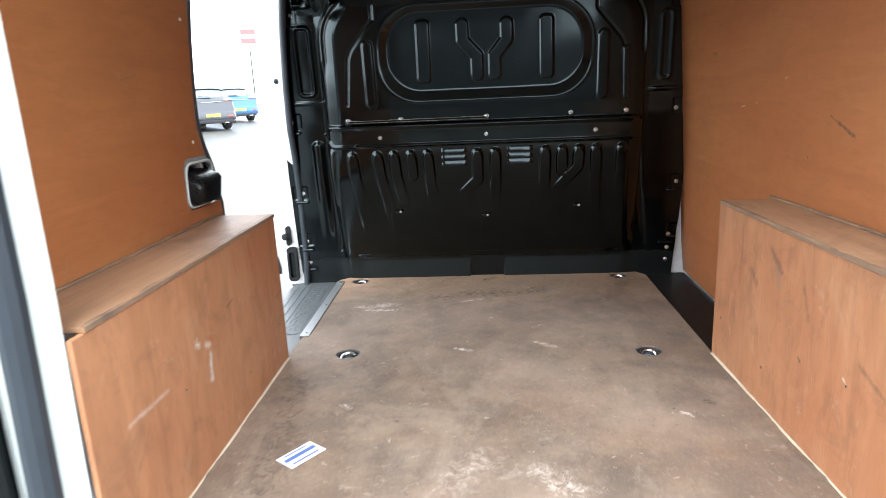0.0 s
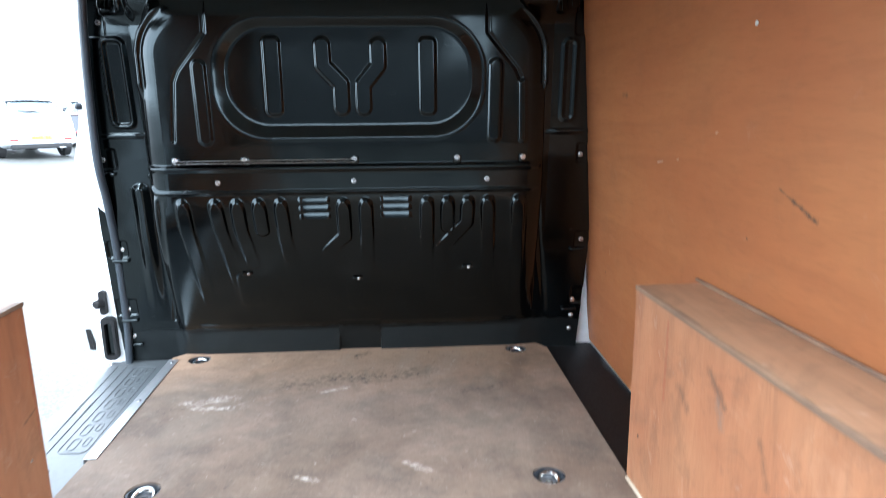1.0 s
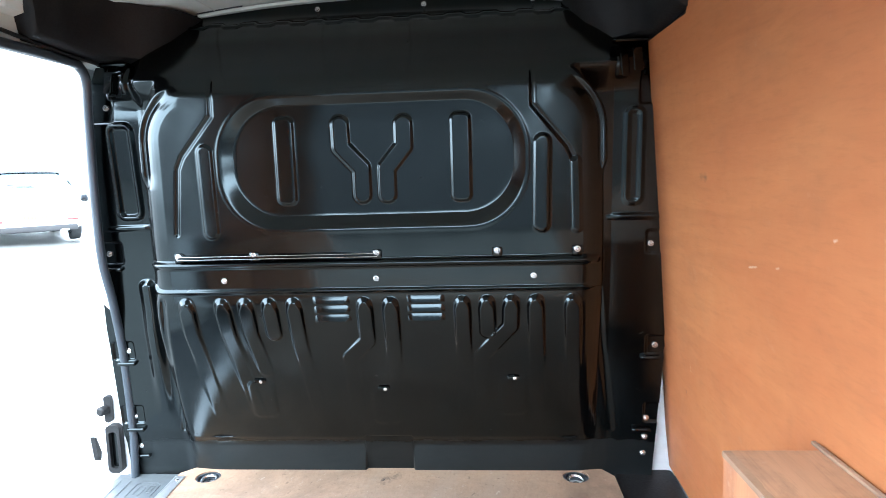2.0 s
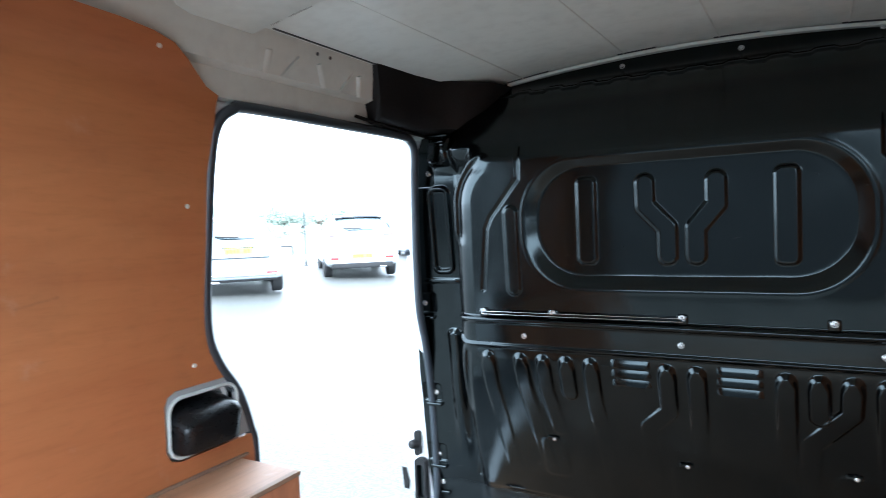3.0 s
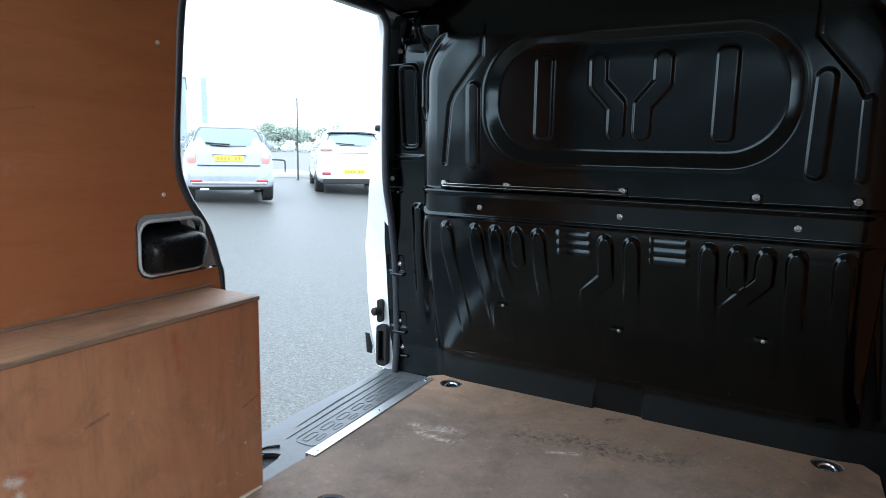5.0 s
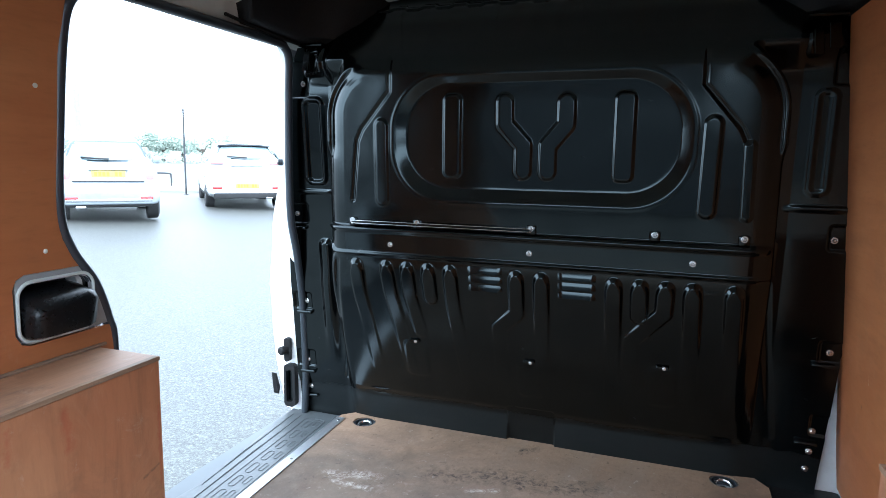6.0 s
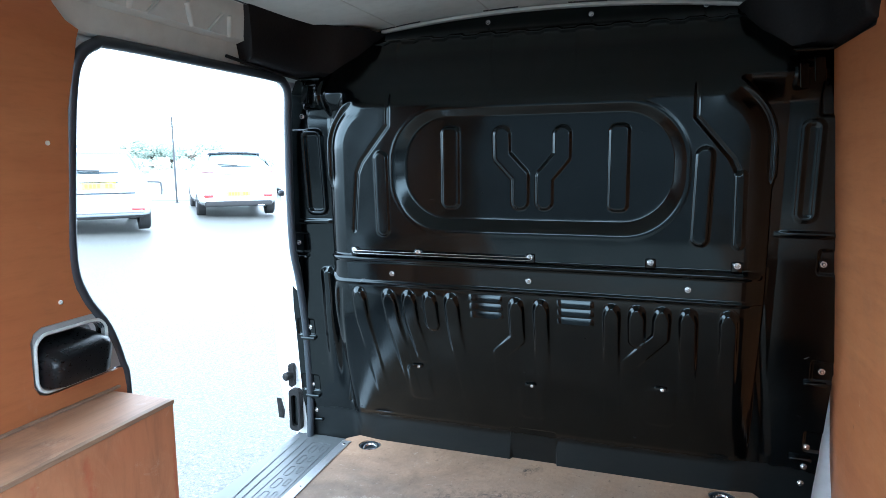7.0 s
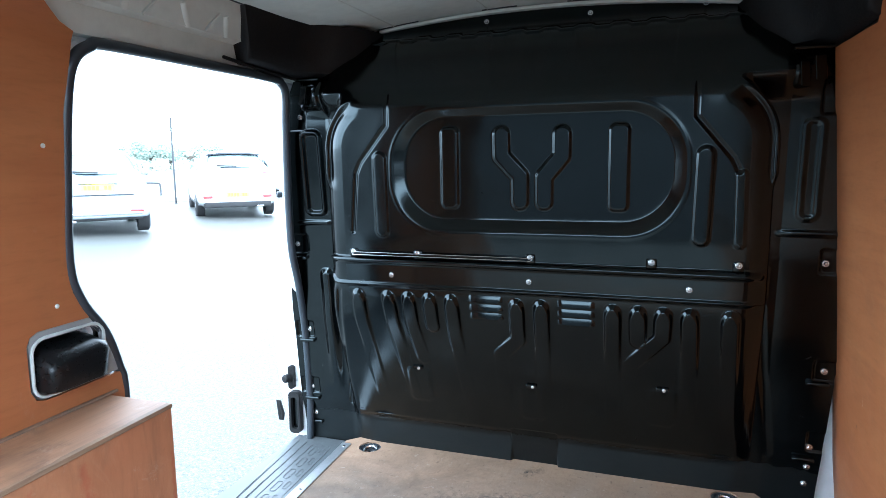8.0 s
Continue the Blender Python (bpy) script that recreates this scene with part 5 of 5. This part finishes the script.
def car(mat, label, width, stations, belt, window, lamps, plate_z, plate_y, extras, wheelbase, radius=0.30, cabin=0.70):
    """A parked car seen from behind; the origin is on the ground under the rear axle and it points along +y."""
    ob = thing("car", (0, 0, 0), label, "car", "parked cars")
    w = width / 2
    fine = curve_points([Vector(st) for st in stations], 4)
    rings = []
    for y, top, k, low in fine:
        zb = min(belt, top - 0.03)
        wr = w * k * (cabin + (0.93 - cabin) * float(np.clip((belt + 0.28 - top) / 0.30, 0, 1)))
        side = w * k
        r = min(0.16, 0.5 * (top - zb))
        f = zb - low
        half = [(side * 0.84, low), (side * 0.95, low + 0.06 * f), (side * 0.99, low + 0.2 * f), (side, low + 0.4 * f), (side * 0.992, low + 0.6 * f), (side * 0.97, low + 0.82 * f), (side * 0.93, zb)]
        half += [(side * 0.93 + (wr - side * 0.93) * t ** 1.15, zb + (top - r - zb) * t) for t in (0.35, 0.7, 1.0)]
        half += [(wr - 0.9 * r * (1 - math.cos(a)), top - r + 0.86 * r * math.sin(a)) for a in (0.5, 0.95, 1.35)]
        half += [(wr * 0.55, top - 0.03 * r), (wr * 0.25, top + 0.004)]
        rings.append([(x, y, z) for x, z in half] + [(-x, y, z) for x, z in half[::-1]])
    part("body", loft(bmesh.new(), rings), mat, ob, smooth=60)
    (ya, za, wa), (yb, zb, wb) = window
    tail = sorted((st[1], st[0]) for st in fine if st[0] < 0.3)

    def pane(grow, proud, deep):
        rows = []
        for i in range(7):
            t = i / 6
            z = za - grow + (zb - za + 2 * grow) * t
            hw = wa + (wb - wa) * t ** 1.3 + grow * 1.6
            y = float(np.interp(z - 0.005, [a for a, _ in tail], [b for _, b in tail]))
            rows.append([(hw * u * (1 - 0.05 * (abs(t - 0.5) * 2) ** 6), y + 0.06 * u * u - proud, z) for u in np.linspace(-1, 1, 11)])
        shell = bmesh.new()
        a = [[shell.verts.new(p) for p in row] for row in rows]
        b = [[shell.verts.new((x, y + deep, z)) for x, y, z in row] for row in rows]
        for m in (a, b):
            for p, q in zip(m, m[1:]):
                for i in range(10):
                    shell.faces.new((p[i], p[i + 1], q[i + 1], q[i]))
        loop = lambda m: m[0] + [row[-1] for row in m[1:-1]] + m[-1][::-1] + [row[0] for row in m[1:-1]][::-1]
        p, q = loop(a), loop(b)
        for i in range(len(p)):
            shell.faces.new((p[i], p[(i + 1) % len(p)], q[(i + 1) % len(p)], q[i]))
        return shell

    surround = part("window_surround", pane(0.022, 0.014, 0.10), TINT, ob, "dark tinted window edge")
    part("rear_window", pane(0.0, 0.024, 0.05), DAYLIT_GLASS, surround, "pale glass reflecting the sky, with daylight put into its colour")
    bm = bmesh.new()
    tube(bm, [(0.02, ya - 0.040, za + 0.02), (-wa * 0.35, ya - 0.028, za + 0.028), (-wa * 0.66, ya + 0.012, za + 0.045)], 0.016, 6)
    part("wiper", bm, TYRE, ob, "black wiper")
    for s in (-1, 1):
        for x0, x1, y0, y1, z0, z1, m in lamps:
            a, b = sorted((s * x0, s * x1))
            part("rear_lamp", boxed(a, b, y0, y1, z0, z1, bevel=min(0.03, (z1 - z0) * 0.3), segments=2), m, ob)
        glass_y = [st for st in stations if st[1] > belt + 0.3]
        y0, y1 = glass_y[0][0] + 0.12, glass_y[-1][0] - 0.1
        roof = min(st[1] for st in glass_y)
        part("side_window", slab([(s * (w * 0.962), y0, belt + 0.03), (s * (w * 0.962), y1 + 0.25, belt + 0.03), (s * (w * 0.82), y1 - 0.1, roof - 0.10), (s * (w * 0.82), y0 + 0.15, roof - 0.10)], 0.02), DAYLIT_GLASS, ob)
        bm = boxed(*sorted((s * (w * 0.98), s * (w + 0.17))), y1 + 0.12, y1 + 0.20, belt + 0.02, belt + 0.15, bevel=0.03, segments=2)
        part("mirror", bm, mat, ob)
        for y in (0.0, wheelbase):
            wheel = part("wheel", disc(bmesh.new(), (s * (w - 0.20), y, radius), (s, 0, 0), radius, 0.195, 24, 0.03, radius * 0.62), TYRE, ob, "black tyre on an alloy rim")
            part("rim", disc(bmesh.new(), (s * (w - 0.17), y, radius), (s, 0, 0), radius * 0.63, 0.15, 20, 0.02), RIM, wheel)
    part("number_plate", boxed(-0.26, 0.26, plate_y - 0.012, plate_y + 0.02, plate_z - 0.055, plate_z + 0.055, bevel=0.004), PLATE, ob, "yellow number plate")
    for i in range(7):
        if i != 4:
            part("plate_bar", boxed(-0.215 + 0.062 * i, -0.172 + 0.062 * i, plate_y - 0.015, plate_y - 0.011, plate_z - 0.033, plate_z + 0.033), PLATE_INK, ob)
    for name, dims, bevel, m, lab in extras:
        if name == "spoiler":
            x1, y0, y1, z0, z1 = dims[1], *dims[2:]
            arc = [(x1 * u, 0.05 * u ** 4, 0.035 * abs(u) ** 3) for u in np.linspace(-1, 1, 13)]
            part(name, loft(bmesh.new(), [[(x, y0 + dy, z0 - dz), (x, y0 + dy, z1 - dz - 0.012), (x, y1, z1 - dz), (x, y1, z0 - dz)] for x, dy, dz in arc]), m, ob, lab)
            continue
        part(name, boxed(*dims, bevel=bevel, segments=2), m, ob, lab)
    return ob


def park(ob, x, y, turn):
    ob.matrix_basis = pose(x, y, ground_z(x, y), 0, 0, turn)


SILVER = paint("silver_car_paint", (0.27, 0.30, 0.32))
small = car(SILVER, "pale silver-blue small hatchback parked with its rear to the van", 1.63,
            ((-0.640, 0.44, 0.80, 0.38), (-0.635, 0.52, 0.90, 0.32), (-0.615, 0.60, 0.955, 0.30), (-0.575, 0.70, 0.975, 0.29), (-0.52, 0.90, 0.97, 0.28), (-0.44, 1.06, 0.975, 0.28), (-0.30, 1.24, 0.98, 0.28), (-0.13, 1.40, 0.985, 0.28), (0.12, 1.47, 1.0, 0.2), (0.7, 1.485, 1.0, 0.2), (1.2, 1.43, 1.0, 0.2), (1.85, 1.03, 1.0, 0.2), (2.4, 0.93, 0.98, 0.2), (2.75, 0.78, 0.93, 0.22), (2.95, 0.55, 0.8, 0.26)),
            0.98, ((-0.455, 1.055, 0.605), (-0.150, 1.365, 0.490)),
            ((0.570, 0.715, -0.575, -0.40, 0.71, 0.915, PINK), (0.47, 0.68, -0.650, -0.55, 0.385, 0.435, RED)),
            0.82, -0.555, (("bumper_strip", (-0.66, 0.66, -0.648, -0.56, 0.345, 0.400), 0.014, CHROME, "bright bumper strip"), ("lower_bumper", (-0.66, 0.66, -0.590, -0.40, 0.255, 0.345), 0.03, TYRE, "black lower bumper"), ("plate_hood", (-0.30, 0.30, -0.575, -0.49, 0.885, 0.905), 0.008, CHROME, ""), ("tailgate_seam", (-0.55, 0.55, -0.606, -0.55, 0.690, 0.704), 0.004, DARK_TRIM, "dark tailgate seam"), ("exhaust", (-0.52, -0.36, -0.60, -0.45, 0.225, 0.28), 0.02, CHROME, "")), 2.30, 0.29)
park(small, -9.16, 7.03, 49.5)
PEARL = paint("white_car_paint", (0.62, 0.65, 0.68))
STATIONS = ((-0.80, 0.50, 0.86, 0.36), (-0.79, 0.62, 0.93, 0.33), (-0.74, 0.70, 0.97, 0.30), (-0.69, 0.92, 0.97, 0.27), (-0.62, 1.03, 0.975, 0.25), (-0.40, 1.25, 0.98, 0.22), (-0.22, 1.40, 0.985, 0.21), (0.1, 1.455, 1.0, 0.2), (0.9, 1.475, 1.0, 0.2), (1.5, 1.43, 1.0, 0.2), (2.2, 1.05, 1.0, 0.2), (2.9, 0.93, 0.98, 0.2), (3.3, 0.75, 0.92, 0.22), (3.48, 0.55, 0.8, 0.26))


def family_car(mat, label, lift=0.0, width=1.79):
    st = tuple((y, top + (lift if top > 0.8 else 0), k, low + lift * 0.3) for y, top, k, low in STATIONS)
    return car(mat, label, width, st, 1.0 + lift, ((-0.585, 1.085 + lift, 0.62), (-0.252, 1.355 + lift, 0.52)),
               ((0.50, 0.80, -0.73, -0.58, 0.945 + lift, 1.03 + lift, PINK), (0.55, 0.76, -0.815, -0.76, 0.46, 0.53, RED)),
               0.54, -0.80, (("spoiler", (-0.60, 0.60, -0.34, -0.10, 1.388 + lift, 1.432 + lift), 0.018, DARK_TRIM, "dark roof spoiler"), ("lower_bumper", (-0.74, 0.74, -0.80, -0.55, 0.25, 0.40), 0.03, TYRE, "grey lower bumper"), ("tailgate_trim", (-0.36, 0.36, -0.725, -0.68, 0.905 + lift, 0.925 + lift), 0.006, CHROME, ""), ("exhaust", (0.40, 0.58, -0.80, -0.62, 0.24, 0.30), 0.02, CHROME, "")), 2.65, 0.32)


park(family_car(PEARL, "white family hatchback parked with its rear to the van", 0.08), -9.38, 11.15, 43.5)
park(family_car(PEARL, "white tall hatchback with dark roof rails", 0.13, 1.84), -10.2, 16.6, 47)
park(family_car(paint("dark_grey_car_paint", (0.018, 0.022, 0.032)), "dark grey hatchback in the car park", 0.10), -10.6, 20.9, 45)
park(family_car(paint("blue_car_paint", (0.004, 0.10, 0.36)), "bright blue hatchback in the car park", 0.05), -11.6, 26.0, 45)

# unseen slabs added behind and beside the van's rear, cutting light and reflections
BLOCK_GREY = plain("dull_grey_block", (0.098, 0.100, 0.102), (0.080, 0.083, 0.085), 0.85, 3, strength=0.2)
bm = boxed(-4.4, 1.0, -7.4, -7.0, -1.5, 1.92)
box(bm, 1.002, 2.6, -7.38, -7.02, -1.5, 1.42)
box(bm, 2.602, 2.9, -7.38, -2.6, -1.5, 1.0)
tagged(part("rear_light_block", bm, BLOCK_GREY, label="plain dull grey slabs added unseen behind the van to block light"), category="wall", kind="structure")

# kerbed island, bollard pole and hoop
STONE = plain("pale_kerb_stone", (0.42, 0.42, 0.40), (0.34, 0.34, 0.32), 0.8, 12, strength=0.3)
DARK_METAL = plain("dark_painted_metal", (0.03, 0.032, 0.035), (0.04, 0.042, 0.045), 0.45, 12)
# leaf green is lightened to paint in the bright haze over the far side
HAZED_LEAF = plain("haze_paled_leaves", (0.34, 0.40, 0.33), (0.39, 0.45, 0.38), 0.6, 3, strength=0.1)
BARK = plain("bark", (0.12, 0.10, 0.08), (0.08, 0.065, 0.05), 0.85, 30, strength=0.4)
ISLAND = Matrix.Translation((-14.1, 13.7, ground_z(-14.1, 13.7))) @ Matrix.Rotation(radians(50), 4, "Z")
bm = boxed(-1.0, 1.0, -0.6, 3.6, -0.1, 0.12, bevel=0.03, segments=2)
bm.transform(ISLAND)
tagged(part("kerb_island", bm, STONE, label="pale stone kerbed island between parking bays"), category="kerb", kind="structure")
pole = thing("sign_pole", (-12.68, 12.88, ground_z(-12.68, 12.88)), "thin dark metal pole at the edge of the island", "pole")
bm = bmesh.new()
tube(bm, [(-12.68, 12.88, ground_z(-12.68, 12.88) - 0.05), (-12.68, 12.88, ground_z(-12.68, 12.88) + 2.42)], 0.026, 10)
part("shaft", bm, DARK_METAL, pole)
part("foot", disc(bmesh.new(), (-12.68, 12.88, ground_z(-12.68, 12.88)), (0, 0, 1), 0.07, 0.03, 12, 0.008), DARK_METAL, pole)
hoop = thing("hoop_barrier", (-14.4, 14.0, ground_z(-14.4, 14.0)), "black tubular hoop barrier on the island", "barrier")
bm = bmesh.new()
hz = ground_z(-14.4, 14.0) + 0.05
u = Vector((0.62, 0.78, 0))
base = Vector((-14.9, 13.4, hz))
tube(bm, curve_points([base, base + Vector((0, 0, 0.36)), base + u * 0.1 + Vector((0, 0, 0.46)), base + u * 0.8 + Vector((0, 0, 0.46)), base + u * 0.9 + Vector((0, 0, 0.36)), base + u * 0.9], 5), 0.028, 8)
part("tube", bm, DARK_METAL, hoop)


def leaf_cloud(rng, centres, count, size):
    bm = bmesh.new()
    for c, r in centres:
        for _ in range(count):
            d = Vector((rng.gauss(0, 1), rng.gauss(0, 1), rng.gauss(0, 1))).normalized() * r * rng.uniform(0.55, 1.05)
            p = Vector(c) + Vector((d.x, d.y, d.z * 0.8))
            a = Vector((rng.uniform(-1, 1), rng.uniform(-1, 1), rng.uniform(-1, 1))).normalized() * size * rng.uniform(0.6, 1.3)
            b = a.orthogonal().normalized() * size * rng.uniform(0.4, 0.8)
            bm.faces.new([bm.verts.new(q) for q in (p - a, p + b, p + a, p - b)])
    return bm


rng = random.Random(4)


def tree(x, y, h, spread):
    z = ground_z(x, y)
    ob = thing("tree", (x, y, z), "bare-topped green tree beyond the car park", "tree", "trees beyond the car park")
    bm = bmesh.new()
    tube(bm, curve_points([(x, y, z - 0.2), (x + 0.05, y, z + h * 0.3), (x - 0.05, y + 0.1, z + h * 0.6)], 4), 0.14, 8)
    tips = []
    for k in range(7):
        a = rng.uniform(0, 6.28)
        e = Vector((x + spread * 0.7 * math.cos(a), y + spread * 0.7 * math.sin(a), z + h * rng.uniform(0.55, 0.95)))
        tube(bm, curve_points([(x, y, z + h * rng.uniform(0.3, 0.5)), (Vector((x, y, z + h * 0.6)) + e) / 2, e], 3), 0.05, 6)
        tips.append((e, spread * rng.uniform(0.3, 0.5)))
    part("trunk", bm, BARK, ob)
    part("crown", leaf_cloud(rng, tips, 330, 0.085), HAZED_LEAF, ob, smooth=None)


for x, y, h, s in ((-54, 46, 1.9, 1.7), (-52, 52, 1.7, 1.6), (-57, 56, 2.0, 1.8), (-53, 61, 1.8, 1.7), (-60, 50, 2.1, 1.8), (-58, 42, 1.7, 1.6), (-54, 70, 1.9, 1.8), (-42.5, 40.5, 2.3, 1.7), (-41.2, 42.0, 2.0, 1.6), (-40.2, 43.2, 2.2, 1.7), (-39.0, 44.3, 1.9, 1.6), (-37.9, 45.3, 2.1, 1.6)):
    tree(x, y, h, s)
hedge = leaf_cloud(rng, [((-34 - 1.2 * math.sin(i), 24 + 1.3 * i, ground_z(-34, 24 + i) + 0.25), 0.9) for i in range(22)], 420, 0.075)
tagged(part("hedge", hedge, HAZED_LEAF, label="low green hedge along the far side", smooth=None), category="hedge", kind="stuff")

# pale showroom building far behind
PALE = plain("pale_cladding", (0.26, 0.32, 0.36), (0.31, 0.37, 0.41), 0.5, 1.5, strength=0.0)
# window glass lightened: the glare that washes it out is in the colour
GLARE_GLASS = plain("glare_paled_shop_glass", (0.55, 0.58, 0.60), (0.62, 0.65, 0.67), 0.1, 2, coat=1.0, strength=0.0)
hall = thing("showroom_building", (-37.6, 30.4, ground_z(-37.6, 30.4)), "pale clad showroom with a flat overhanging roof", "building")
B = Matrix.Translation((-37.6, 30.4, ground_z(-37.6, 30.4))) @ Matrix.Rotation(radians(50.7), 4, "Z")


def hall_part(name, dims, mat, parent, bevel=0.0):
    bm = boxed(*dims, bevel=bevel)
    bm.transform(B)
    return part(name, bm, mat, parent)


hall_part("wall", (-13, -1.0, 0, 10, -0.5, 5.0), PALE, hall)
hall_part("roof", (-13.1, -0.9, -0.1, 10.1, 5.0, 5.25), PALE, hall, 0.1)
for i in range(6):
    hall_part("window", (-12.6 + 1.9 * i, -11.1 + 1.9 * i, -0.06, 0.05, 0.3, 3.6), GLARE_GLASS, hall)
for x in (-12.8, -6.0, 0.2):
    hall_part("column", (x - 0.2, x + 0.2, -1.9, -1.5, -0.5, 5.0), PALE, hall)

# red and white sign on a post far across the car park
sz = ground_z(-15.6, 39.7)
sign = thing("post_sign", (-15.6, 39.7, sz), "pale sign with red bars on a thin post", "sign")
bm = bmesh.new()
tube(bm, [(-15.6, 39.7, sz - 0.1), (-15.6, 39.7, sz + 5.4)], 0.06, 8)
part("post", bm, DARK_METAL, sign)
S = Matrix.Translation((-15.6, 39.6, sz)) @ Matrix.Rotation(radians(20), 4, "Z")
for name, dims, m in (("panel", (-0.55, 0.55, -0.06, 0.0, 4.1, 5.3), PALE), ("red_bar", (-0.45, 0.45, -0.075, -0.061, 4.85, 5.15), RED), ("red_bar", (-0.45, 0.45, -0.075, -0.061, 4.3, 4.6), RED)):
    bm = boxed(*dims)
    bm.transform(S)
    part(name, bm, m, sign)
